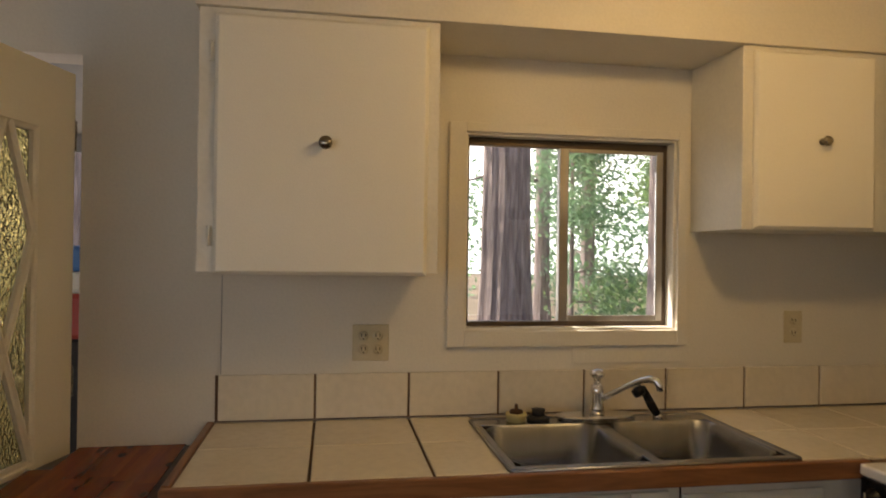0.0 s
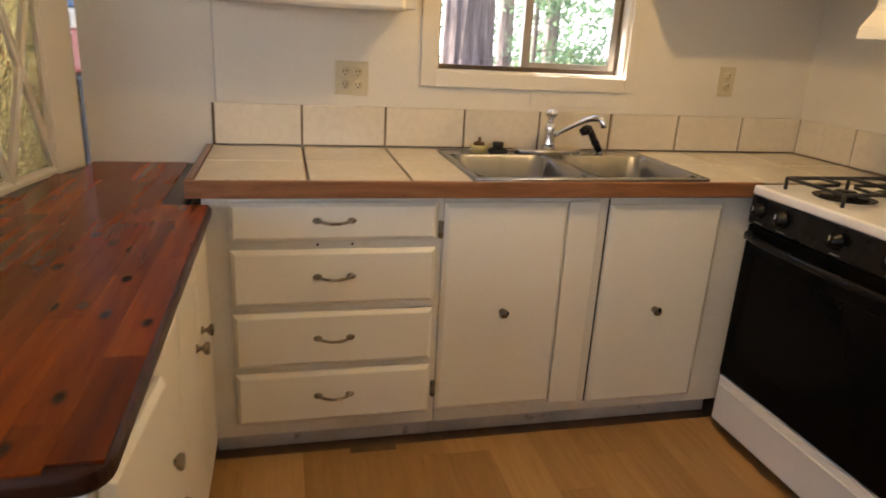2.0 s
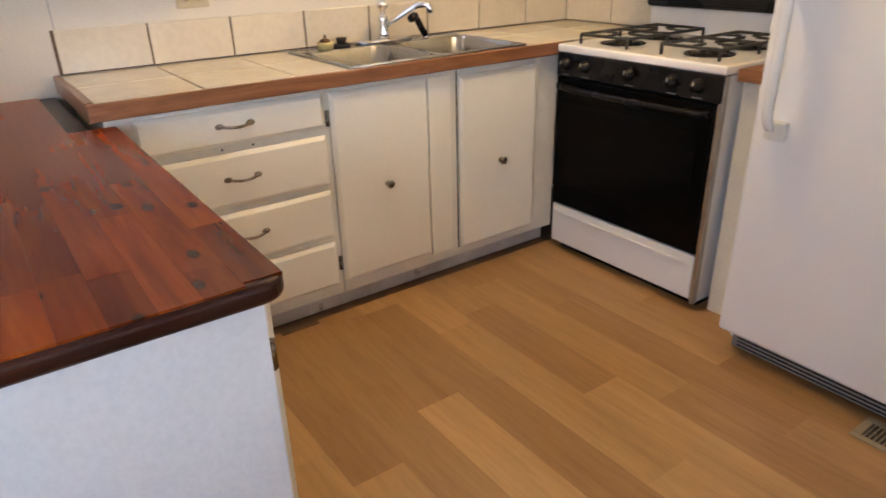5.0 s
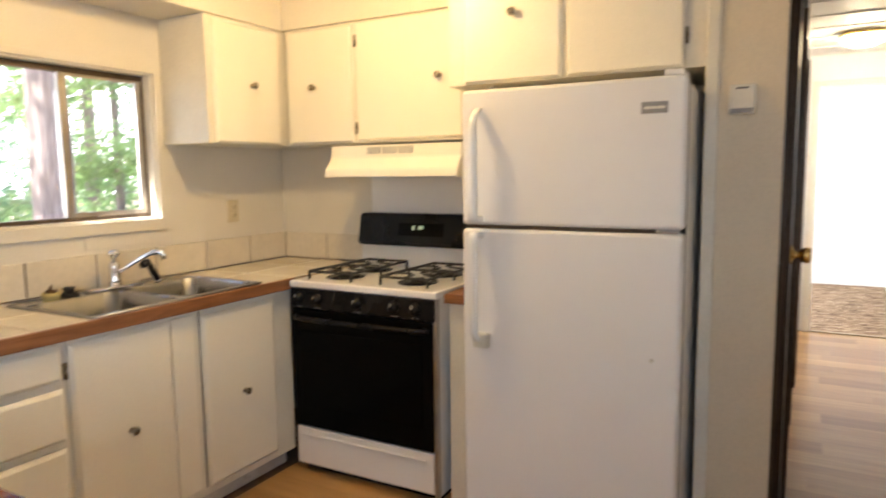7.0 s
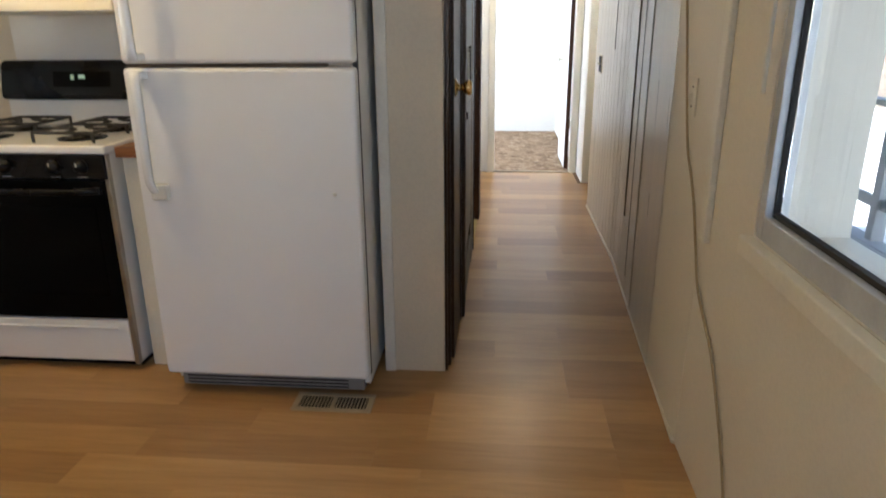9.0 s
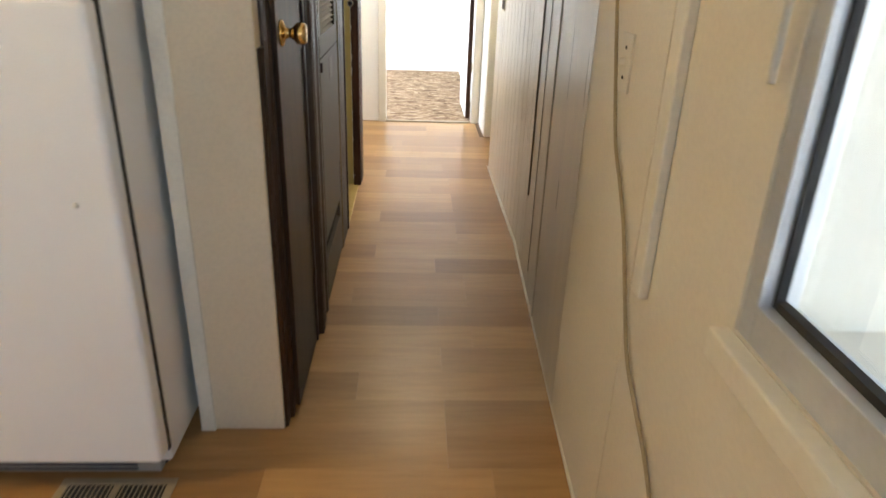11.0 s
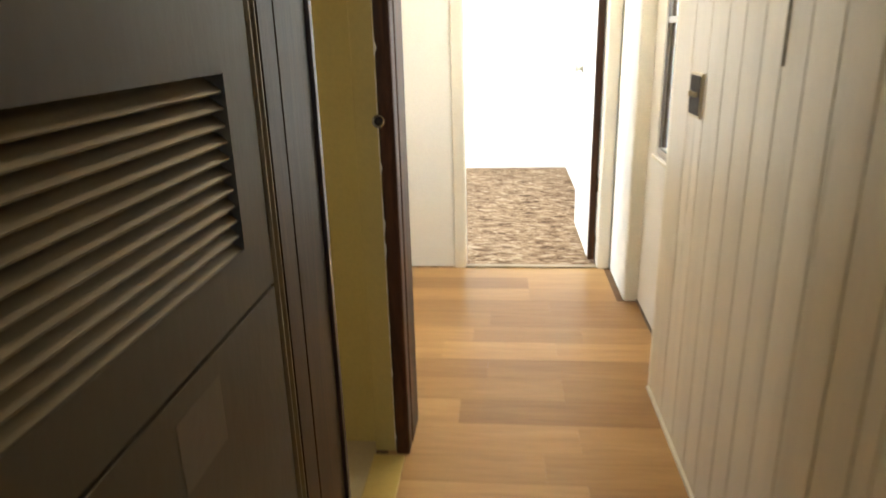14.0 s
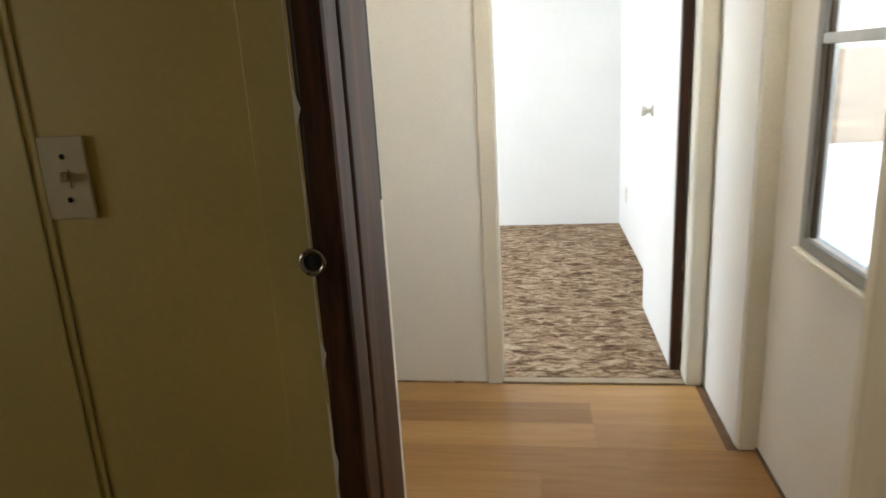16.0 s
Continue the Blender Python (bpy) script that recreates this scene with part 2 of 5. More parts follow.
GREYPANEL = plain("painted_brown_grey_door", (0.088, 0.073, 0.050), 0.48, var=0.18, scale=2.5, fine=60, bump=0.12, stretch=(1, 1, 0.4), spec=0.3, stain=(0.065, 0.05, 0.036))
LOUVRE = plain("tan_louvre_slat", (0.17, 0.125, 0.06), 0.55, var=0.15, scale=9, fine=90)
GLASS = clear_glass("window_glass")
PEBBLE = clear_glass("amber_pebbled_glass", (0.66, 0.53, 0.21), 0.14, 0.7)
CARPET = streaky_carpet()
DOME = glowing("lit_glass_dome", (1.0, 0.84, 0.55), 3.0)
SCREEN = glowing("green_clock_digits", (0.05, 0.5, 0.2), 0.05)
BARK = timber("redwood_bark", ((0.08, 0.060, 0.055), (0.24, 0.19, 0.175), (0.42, 0.36, 0.34)), 'z', 0.9, 0.0, 1.0, 0.0, None, 1.0)
def leafy(name, col):
    """Thin leaves that let some of the sun through."""
    m = plain(name, col, 0.5, var=0.45, scale=0.8, fine=6, bump=0)
    t = m.node_tree
    b, out = t.nodes["Principled BSDF"], t.nodes["Material Output"]
    tr = t.nodes.new("ShaderNodeBsdfTranslucent")
    tr.inputs[0].default_value = (col[0] * 2.4, col[1] * 2.6, col[2] * 1.8, 1)
    mx = t.nodes.new("ShaderNodeMixShader")
    mx.inputs[0].default_value = 0.5
    t.links.new(b.outputs[0], mx.inputs[1])
    t.links.new(tr.outputs[0], mx.inputs[2])
    t.links.new(mx.outputs[0], out.inputs[0])
    return m


LEAF = leafy("sunlit_foliage", (0.13, 0.19, 0.095))
LEAF2 = leafy("blue_green_foliage", (0.11, 0.17, 0.125))
EARTH = plain("forest_floor", (0.20, 0.15, 0.10), 0.95, var=0.4, scale=0.6, fine=14, bump=0.5, stain=(0.10, 0.12, 0.05))
SIDING = plain("grey_siding", (0.34, 0.36, 0.38), 0.6, var=0.15, scale=2, fine=50, bump=0.2)
DECK = plain("weathered_deck_board", (0.36, 0.35, 0.34), 0.75, var=0.25, scale=4, fine=60, bump=0.3, piece=0.2)
# Shed siding whitened in colour, in place of strong daylight on it.
PALE_SIDING = plain("brightened_siding", (0.78, 0.79, 0.80), 0.6, var=0.1, scale=2, fine=50, bump=0.2)
# Gravel with sunlit brightness put into its pale colour.
PALE = plain("gravel_paled_as_sunlit", (0.70, 0.69, 0.66), 0.9, var=0.2, scale=1.5, fine=40, bump=0.3)
RED = plain("red_plastic", (0.45, 0.05, 0.03), 0.5)
BLUE = plain("blue_plastic", (0.05, 0.17, 0.42), 0.5)

# ---- building helpers ----
def box(bm, x0, x1, y0, y1, z0, z1, bevel=0.0, seg=2):
    r = bmesh.ops.create_cube(bm, size=1.0, matrix=Matrix.LocRotScale(((x0 + x1) / 2, (y0 + y1) / 2, (z0 + z1) / 2), None, (abs(x1 - x0), abs(y1 - y0), abs(z1 - z0))))
    if bevel:
        edges = list({e for v in r["verts"] for e in v.link_edges})
        bmesh.ops.bevel(bm, geom=edges, offset=bevel, segments=seg, affect='EDGES', profile=0.5)
    return bm


def boxes(*rows, bevel=0.0, seg=2):
    bm = bmesh.new()
    for r in rows:
        box(bm, *r, bevel=bevel, seg=seg)
    return bm


def lathe(profile, m=None, seg=20):
    """A turned shape round z from (radius, height) pairs, then placed by m."""
    bm = bmesh.new()
    rings = []
    for r, z in profile:
        rings.append([bm.verts.new((r * math.cos(2 * math.pi * i / seg), r * math.sin(2 * math.pi * i / seg), z)) for i in range(seg)] if r > 1e-5 else [bm.verts.new((0, 0, z))])
    for a, b in zip(rings, rings[1:]):
        for i in range(seg):
            j = (i + 1) % seg
            if len(a) == 1 and len(b) > 1:
                bm.faces.new((a[0], b[j], b[i]))
            elif len(b) == 1 and len(a) > 1:
                bm.faces.new((a[i], a[j], b[0]))
            elif len(a) > 1:
                bm.faces.new((a[i], a[j], b[j], b[i]))
    bmesh.ops.recalc_face_normals(bm, faces=bm.faces)
    for f in bm.faces:
        f.smooth = True
    if m is not None:
        bm.transform(m)
    return bm


def tube(points, radius, seg=10, caps=True):
    """A round bar along a line of points."""
    bm = bmesh.new()
    pts = [Vector(p) for p in points]
    rings, side = [], None
    for i, p in enumerate(pts):
        d = (pts[min(i + 1, len(pts) - 1)] - pts[max(i - 1, 0)]).normalized()
        if side is None:
            side = d.orthogonal().normalized()
        side = (side - d * side.dot(d)).normalized()
        up = d.cross(side)
        r = radius[i] if isinstance(radius, (list, tuple)) else radius
        rings.append([bm.verts.new(p + r * (math.cos(2 * math.pi * k / seg) * side + math.sin(2 * math.pi * k / seg) * up)) for k in range(seg)])
    for a, b in zip(rings, rings[1:]):
        for k in range(seg):
            bm.faces.new((a[k], a[(k + 1) % seg], b[(k + 1) % seg], b[k])).smooth = True
    if caps:
        bm.faces.new(rings[0][::-1])
        bm.faces.new(rings[-1])
    return bm


def prism(outline, z0, z1, bevel=0.0, seg=3):
    """A slab with a plan outline of (x, y)."""
    bm = bmesh.new()
    lo = [bm.verts.new((x, y, z0)) for x, y in outline]
    hi = [bm.verts.new((x, y, z1)) for x, y in outline]
    n = len(outline)
    bm.faces.new(lo[::-1])
    bm.faces.new(hi)
    for i in range(n):
        bm.faces.new((lo[i], lo[(i + 1) % n], hi[(i + 1) % n], hi[i]))
    bmesh.ops.recalc_face_normals(bm, faces=bm.faces)
    if bevel:
        bmesh.ops.bevel(bm, geom=[e for e in bm.edges if abs(e.verts[0].co.z - e.verts[1].co.z) < 1e-6], offset=bevel, segments=seg, affect='EDGES', profile=0.5)
    return bm


def merge(*bms):
    out = bmesh.new()
    for b in bms:
        me = bpy.data.meshes.new("tmp")
        b.to_mesh(me)
        b.free()
        out.from_mesh(me)
        bpy.data.meshes.remove(me)
    return out


def mesh_of(name, bm, material):
    me = bpy.data.meshes.new(name)
    bm.to_mesh(me)
    bm.free()
    me.materials.append(material)
    return me


def base_of(ob):
    m = Matrix.Translation(ob.location) if ob.type == 'EMPTY' else Matrix()
    return m


SHIFT = [0.0, 0.0]     # how far along y and x the things being built lie from their plan


def part(name, bm, material, parent=None, label=""):
    """One mesh object in the world's coordinates, under a thing or a part."""
    if any(SHIFT) and isinstance(bm, bmesh.types.BMesh):
        bm.transform(Matrix.Translation((SHIFT[1], SHIFT[0], 0)))
    ob = new(name, mesh_of(name, bm, material) if isinstance(bm, bmesh.types.BMesh) else bm)
    if parent is not None:
        ob.parent = parent
        ob.matrix_parent_inverse = base_of(parent).inverted()
    if label:
        tagged(ob, label)
    return ob


def piece(name, me, at, parent, rz=0.0):
    """One of many alike pieces on shared mesh data."""
    ob = new(name, me)
    ob.parent = parent
    ob.matrix_parent_inverse = base_of(parent).inverted()
    ob.location = at
    if rz:
        ob.rotation_euler = (0, 0, rz)
    return ob


def thing(name, at, label, category, group=""):
    ob = new(name)
    ob.empty_display_size = 0.1
    ob.location = (at[0] + SHIFT[1], at[1] + SHIFT[0], at[2])
    return tagged(ob, label, category, group)


def built(name, bm, material, label, category, kind="structure"):
    return tagged(part(name, bm, material), label, category, "", kind)


def wall_x(x0, x1, y0, y1, z0, z1, holes=()):
    """A wall along y with openings (ya, yb, za, zb), cut right through."""
    rows, y = [], y0
    for ya, yb, za, zb in sorted(holes):
        if ya > y:
            rows.append((x0, x1, y, ya, z0, z1))
        if za > z0:
            rows.append((x0, x1, ya, yb, z0, za))
        if zb < z1:
            rows.append((x0, x1, ya, yb, zb, z1))
        y = yb
    if y < y1:
        rows.append((x0, x1, y, y1, z0, z1))
    return boxes(*rows)

# ---- the large structure ----
H = 2.32            # ceiling
HW = 2.657           # hall's inner wall, facing east
EW = 3.51           # outer east wall, facing west
SOUTH, END, NORTH = -6.2, 3.60, 6.24
HALL = -0.13        # the hall and bedroom lie this far south of the plan below

floor = built("floor", boxes((0.0, EW + 0.13, SOUTH, END - 0.14, -0.08, -0.006)), GROUT, "laid wood laminate floor in honey oak tones", "floor")
built("carpet_floor", boxes((-0.02, EW + 0.031, END - 0.14, NORTH, -0.08, 0.004)), CARPET, "streaky brown and beige shag carpet in the bedroom", "carpet")
built("bathroom_floor", boxes((0.0, HW - 0.10, 0.06, 2.05, -0.004, -0.001)), plain("tan_vinyl", (0.42, 0.33, 0.17), 0.4), "tan vinyl bathroom floor", "floor")
ceiling_rows = []
y = SOUTH
while y < NORTH:
    ceiling_rows.append((-0.02, EW + 0.12, y + 0.004, min(y + 0.40, NORTH) - 0.004, H, H + 0.05))
    ceiling_rows.append((-0.02, EW + 0.12, y - 0.016, y + 0.016, H - 0.007, H - 0.0005))
    y += 0.40
built("ceiling", boxes(*ceiling_rows), CEIL, "cream ceiling panels joined by raised cross battens", "ceiling")
built("roof", boxes((-0.3, EW + 0.4, SOUTH - 0.3, NORTH + 0.3, H + 0.06, H + 0.16)), SIDING, "flat metal roof of the mobile home", "roof")

built("wall_west", wall_x(-0.12, 0.0, SOUTH, NORTH, 0, H, [(-1.615, -0.855, 1.203, 1.868), (-3.70, -2.806, 0.0, 2.05), (0.57, 1.17, 1.1, 1.7), (4.07, 5.67, 0.9, 2.1)]), WALL, "off-white painted panel wall with a sink window", "wall")
EK = 3.412          # the same wall in the kitchen


def east(y):
    """The face of the east wall, which leans out a little towards the hall."""
    return EK + (EW - EK) * min(1.0, max(0.0, (y + 1.0) / 1.87))


def face(y):
    """The room side of the boards on that wall, which start flush and come 14 mm proud."""
    return east(y) - 0.0015 - 0.0125 * min(1.0, max(0.0, (y + 1.0) / 0.55))


built("wall_east", wall_x(EW + 0.001, EW + 0.12, -1.0, 2.184, 0, H), WALL, "off-white painted outer wall", "wall")
built("wall_east_kitchen", wall_x(EK, EW + 0.12, SOUTH, -1.0, 0, H, [(-3.2, -1.40, 0.845, 2.0), (-5.35, -3.75, 0.9, 2.0)]), WALL, "off-white painted kitchen wall with a wide window", "wall")
built("wall_east_bedroom", wall_x(EW + 0.032, EW + 0.15, 3.02, NORTH, 0, H), WALL2, "white painted outer wall beside the outer door", "wall")
built("wall_over_door", boxes((EW + 0.001, EW + 0.12, 2.1845, 3.02, 2.06, H)), WALL2, "white wall over the outer door", "wall")
built("wall_south", boxes((-0.12, EW + 0.12, SOUTH - 0.12, SOUTH, 0, H)), WALL, "off-white painted end wall", "wall")
built("wall_kitchen_north", boxes((0.0, 2.38, 0.0, 0.06, 0, H)), WALL, "off-white painted wall behind the stove", "wall")
built("wall_partition", boxes((2.37, 2.612, -0.56, -0.40, 0, H), (2.381, 2.565, -0.398, 0.0, 0, H), bevel=0.003), PARTITION, "cream painted partition end beside the refrigerator", "wall")
# inner hall wall: closet, furnace closet, bathroom door
SHIFT[0] = HALL
built("wall_hall_west", boxes((HW - 0.10, HW - 0.008, -0.018, 0.36, 2.06, H), (HW - 0.09, HW - 0.012, -0.018, 1.10, 2.06, H), (HW - 0.10, HW, 1.10, 1.92, 2.06, H), (HW - 0.10, HW, 1.92, 2.10, 0, H)), WALL, "painted inner hall wall", "wall")
built("wall_alcove", boxes((1.50, 1.56, 2.05, END, 0, H), (1.56, HW - 0.10, 2.05, 2.10, 0, H)), WALL2, "plain white alcove wall", "wall")
built("wall_bathroom", boxes((0.0, HW - 0.105, 1.92, 2.045, 0, H), (0.0, HW - 0.105, 0.195, 0.225, 0, H)), YELLOW, "mustard yellow bathroom walls", "wall")
built("wall_bedroom_south", boxes((-0.02, 2.735, END, END + 0.09, 0, H), (3.49, EW + 0.031, END, END + 0.09, 0, H), (2.735, 3.49, END, END + 0.09, 2.10, H)), WALL2, "white panel wall round the bedroom doorway", "wall")
SHIFT[0] = 0.0
built("wall_bedroom_north", boxes((-0.12, EW + 0.12, NORTH, NORTH + 0.1, 0, H)), WALL2, "plain white bedroom wall", "wall")

# soffit over the kitchen cabinets
built("soffit", boxes((0.001, 0.315, -2.42, -0.001, 2.121, H - 0.001), (0.316, 1.36, -0.315, -0.001, 2.121, H - 0.001), bevel=0.002), WALL, "cream soffit box over the wall cabinets", "soffit")

# ---- kitchen ----
def knob(parent, at, way, material=NICKEL, size=1.0, name="knob", label=""):
    """A turned door knob standing out of a face."""
    m = Matrix.Translation(at) @ Vector(way).to_track_quat('Z', 'Y').to_matrix().to_4x4() @ Matrix.Scale(size, 4)
    return part(name, lathe([(0.0, 0), (0.011, 0), (0.011, 0.003), (0.006, 0.006), (0.006, 0.014), (0.013, 0.018), (0.0165, 0.024), (0.014, 0.030), (0.0, 0.032)], m), material, parent, label)


def panel_face(axis, face, a0, a1, z0, z1, thick=0.019, bevel=0.012):
    """A door or drawer front with a sloped lip all round; axis 'x' faces +x, 'y' faces -y, 'Y' faces +y."""
    bm = bmesh.new()
    d = bevel
    ring = [[(a0, z0), (a1, z0), (a1, z1), (a0, z1)], [(a0, z0), (a1, z0), (a1, z1), (a0, z1)], [(a0 + d, z0 + d), (a1 - d, z0 + d), (a1 - d, z1 - d), (a0 + d, z1 - d)]]
    out = [0.0, thick * 0.45, thick]
    vs = []
    for r, o in zip(ring, out):
        row = []
        for a, z in r:
            p = {'x': (face + o, a, z), 'y': (a, face - o, z), 'Y': (a, face + o, z)}[axis]
            row.append(bm.verts.new(p))
        vs.append(row)
    bm.faces.new(vs[0])
    bm.faces.new(vs[2])
    for r, s in zip(vs, vs[1:]):
        for i in range(4):
            bm.faces.new((r[i], r[(i + 1) % 4], s[(i + 1) % 4], s[i]))
    bmesh.ops.recalc_face_normals(bm, faces=bm.faces)
    bmesh.ops.bevel(bm, geom=list(bm.edges), offset=0.0015, segments=1, affect='EDGES')
    return bm


def pull(parent, y, z, x):
    """A bow handle across a drawer front that faces +x, with a leaf-shaped foot at either end."""
    pts = [(x + 0.005 + 0.020 * math.sin(math.pi * k / 12) ** 0.7, y - 0.048 + 0.008 * k, z - 0.004 * math.sin(math.pi * k / 12)) for k in range(13)]
    h = part("handle", tube(pts, 0.0045), NICKEL, parent, "aged nickel bow handle")
    for s in (-0.05, 0.05):
        m = Matrix.Translation((x, y + s, z)) @ Matrix.Rotation(radians(90), 4, 'Y') @ Matrix.Diagonal((0.8, 1.2, 1, 1))
        part("handle_foot", lathe([(0, 0), (0.012, 0), (0.011, 0.004), (0.006, 0.009), (0, 0.011)], m, 14), NICKEL, h)


def hinge(parent, axis, face, a, z, mt=NICKEL):
    if axis == 'x':
        bm = boxes((face, face + 0.006, a - 0.008, a + 0.008, z - 0.028, z + 0.028), bevel=0.001)
        bm = merge(bm, tube([(face + 0.008, a, z - 0.028), (face + 0.008, a, z + 0.028)], 0.004))
    else:
        s = -1 if axis == 'y' else 1
        bm = boxes((a - 0.008, a + 0.008, face, face + s * 0.006, z - 0.028, z + 0.028), bevel=0.001)
        bm = merge(bm, tube([(a, face + s * 0.008, z - 0.028), (a, face + s * 0.008, z + 0.028)], 0.004))
    part("hinge", bm, mt, parent, "paint-smeared metal hinge")


FX = 0.56  # face of the base cabinets under the sink
# base cabinet with drawers
c = thing("drawer_cabinet", (0.28, -2.05, 0), "cream painted base cabinet with four drawers", "cabinet")
part("carcass", boxes((0.02, FX, -2.39, -1.69, 0.085, 0.875), bevel=0.002), CABBODY, c)
part("toe_board", boxes((0.02, FX - 0.062, -2.39, -1.69, 0.0, 0.084)), KICK, c, "scuffed toe board at the floor")
for z0, z1 in ((0.737, 0.853), (0.534, 0.709), (0.331, 0.508), (0.132, 0.307)):
    d = part("drawer", panel_face('x', FX, -2.319, -1.713, z0, z1), CAB, c)
    pull(d, -2.022, (z0 + z1) / 2 + 0.005, FX + 0.019)
for y in (-2.07, -1.968):
    part("screw_hole", lathe([(0, 0), (0.004, 0), (0.004, 0.0012), (0, 0.0012)], Matrix.Translation((FX + 0.0005, y, 0.722)) @ Matrix.Rotation(radians(90), 4, 'Y'), 10), DARKHOLE, c)
# sink cabinet: two doors
c = thing("sink_cabinet", (0.28, -1.17, 0), "cream painted sink base cabinet with two doors", "cabinet")
part("carcass", boxes((0.02, FX - 0.0205, -1.668, -0.66, 0.085, 0.74), bevel=0.002), CABBODY, c)
part("front_frame", boxes((FX - 0.02, FX, -1.688, -0.60, 0.085, 0.875), bevel=0.002), CABBODY, c)
for ya in (-1.688, -0.6595):
    part("side_panel", boxes((0.02, FX - 0.0205, ya, ya + 0.0195, 0.085, 0.875), bevel=0.001), CABBODY, c)
part("toe_board", boxes((0.02, FX - 0.062, -1.688, -0.60, 0.0, 0.084)), KICK, c, "scuffed toe board at the floor")
part("centre_stile", boxes((FX + 0.0005, FX + 0.016, -1.284, -1.181, 0.131, 0.853), bevel=0.002), CAB, c)
# Dark strip on the frame: the shadow beside the right door, painted.
part("gap_line", boxes((FX + 0.0005, FX + 0.0012, -1.1455, -1.1400, 0.12, 0.86)), DARKHOLE, c)
d = part("door", panel_face('x', FX, -1.690, -1.286, 0.137, 0.851, 0.020, 0.014), CAB, c)
knob(d, (FX + 0.019, -1.483, 0.489), (1, 0, 0))
hinge(d, 'x', FX, -1.698, 0.765)
hinge(d, 'x', FX, -1.698, 0.215)
d = part("door", panel_face('x', FX, -1.138, -0.728, 0.119, 0.841, 0.020, 0.014), CAB, c)
knob(d, (FX + 0.019, -0.931, 0.473), (1, 0, 0))

# tiled worktop
w = thing("tiled_worktop", (0.29, -1.2, 0.875), "cream tiled worktop with stained oak edging", "worktop")
SINK = (0.080, 0.574, -1.607, -0.803)   # cut-out, x0 x1 y0 y1
part("substrate", boxes((0.001, 0.581, -2.405, SINK[2] + 0.02, 0.876, 0.912), (0.001, 0.581, SINK[3] - 0.02, -0.001, 0.876, 0.912), (0.001, SINK[0] + 0.02, SINK[2] + 0.02, SINK[3] - 0.02, 0.876, 0.912), (SINK[1] - 0.02, 0.581, SINK[2] + 0.02, SINK[3] - 0.02, 0.876, 0.912), (0.5815, 0.601, -0.60, -0.001, 0.876, 0.912)), GROUT, w, "dark brown grout bed")
part("edging", boxes((0.5815, 0.604, -2.428, -0.615, 0.872, 0.922), bevel=0.004), OAKEDGE, w, "stained oak front edging")
part("end_edging", boxes((0.001, 0.5805, -2.428, -2.4065, 0.866, 0.924), bevel=0.004), OAKEDGE_X, w, "stained oak end edging")


def tile_mesh(dx, dy, dz, bevel=0.0025):
    return mesh_of("tile", boxes((-dx / 2, dx / 2, -dy / 2, dy / 2, 0, dz), bevel=bevel, seg=1), TILE)


STEP, FIRST = 0.3015, -2.3955
tile_cache = {}
for row, (xa, xb) in enumerate(((0.011, 0.290), (0.296, 0.577))):
    for k in range(8):
        ya = -2.404 if k == 0 else FIRST + STEP * k
        yb = -0.004 if k == 7 else FIRST + STEP * (k + 1) - 0.007
        # tiles stop at the rim of the sink
        spans = [(xa, xb, ya, yb)]
        if yb > SINK[2] + 0.012 and ya < SINK[3] - 0.012:
            spans = []
            if ya < SINK[2] + 0.012:
                spans.append((xa, xb, ya, SINK[2] + 0.012))
            if yb > SINK[3] - 0.012:
                spans.append((xa, xb, SINK[3] - 0.012, yb))
        for s in spans:
            key = (round(s[1] - s[0], 4), round(s[3] - s[2], 4))
            if key not in tile_cache:
                tile_cache[key] = tile_mesh(key[0], key[1], 0.009)
            piece("tile", tile_cache[key], ((s[0] + s[1]) / 2, (s[2] + s[3]) / 2, 0.9123), w)
# tiled upstand along both walls
u = thing("tiled_upstand", (0.005, -1.2, 0.92), "row of cream wall tiles with dark grout", "backsplash")
part("grout_bed", boxes((0.0005, 0.005, -2.405, -0.0005, 0.922, 1.068), (0.0055, 1.40, -0.005, -0.0005, 0.922, 1.068)), GROUT, u)
up_w = mesh_of("tile", boxes((0, 0.008, -0.1472, 0.1472, 0, 0.143), bevel=0.002, seg=1), TILE)
up_wc = mesh_of("tile", boxes((0, 0.008, -0.1405, 0.1405, 0, 0.143), bevel=0.002, seg=1), TILE)
up_n = mesh_of("tile", boxes((-0.1472, 0.1472, -0.008, 0, 0, 0.143), bevel=0.002, seg=1), TILE)
for k in range(7):
    piece("tile", up_w, (0.003, FIRST + STEP * k + 0.1472, 0.926), u)
piece("tile", up_wc, (0.003, -0.1445, 0.926), u)
for k in range(4):
    piece("tile", up_n, (0.165 + STEP * k, -0.003, 0.926), u)

built("splash_panel", boxes((0.63, 1.394, -0.004, -0.0005, 1.0695, 1.384), bevel=0.001), WHITE_ENAMEL, "glossy white splash panel behind the stove", "splash panel")
built("panel_seam", boxes((0.0005, 0.0016, -2.3905, -2.3880, 1.0695, 1.4)), GREY, "thin joint between two painted wall panels", "trim")

# short worktop between stove and refrigerator
c = thing("filler_cabinet", (1.47, -0.3, 0), "narrow cream filler panel beside the stove", "cabinet")
part("body", boxes((1.405, 1.5555, -0.585, -0.01, 0.0, 0.868), bevel=0.002), CABBODY, c)
part("worktop", boxes((1.40, 1.565, -0.622, -0.01, 0.869, 0.909), bevel=0.004), OAKEDGE_X, c, "short stained oak worktop")

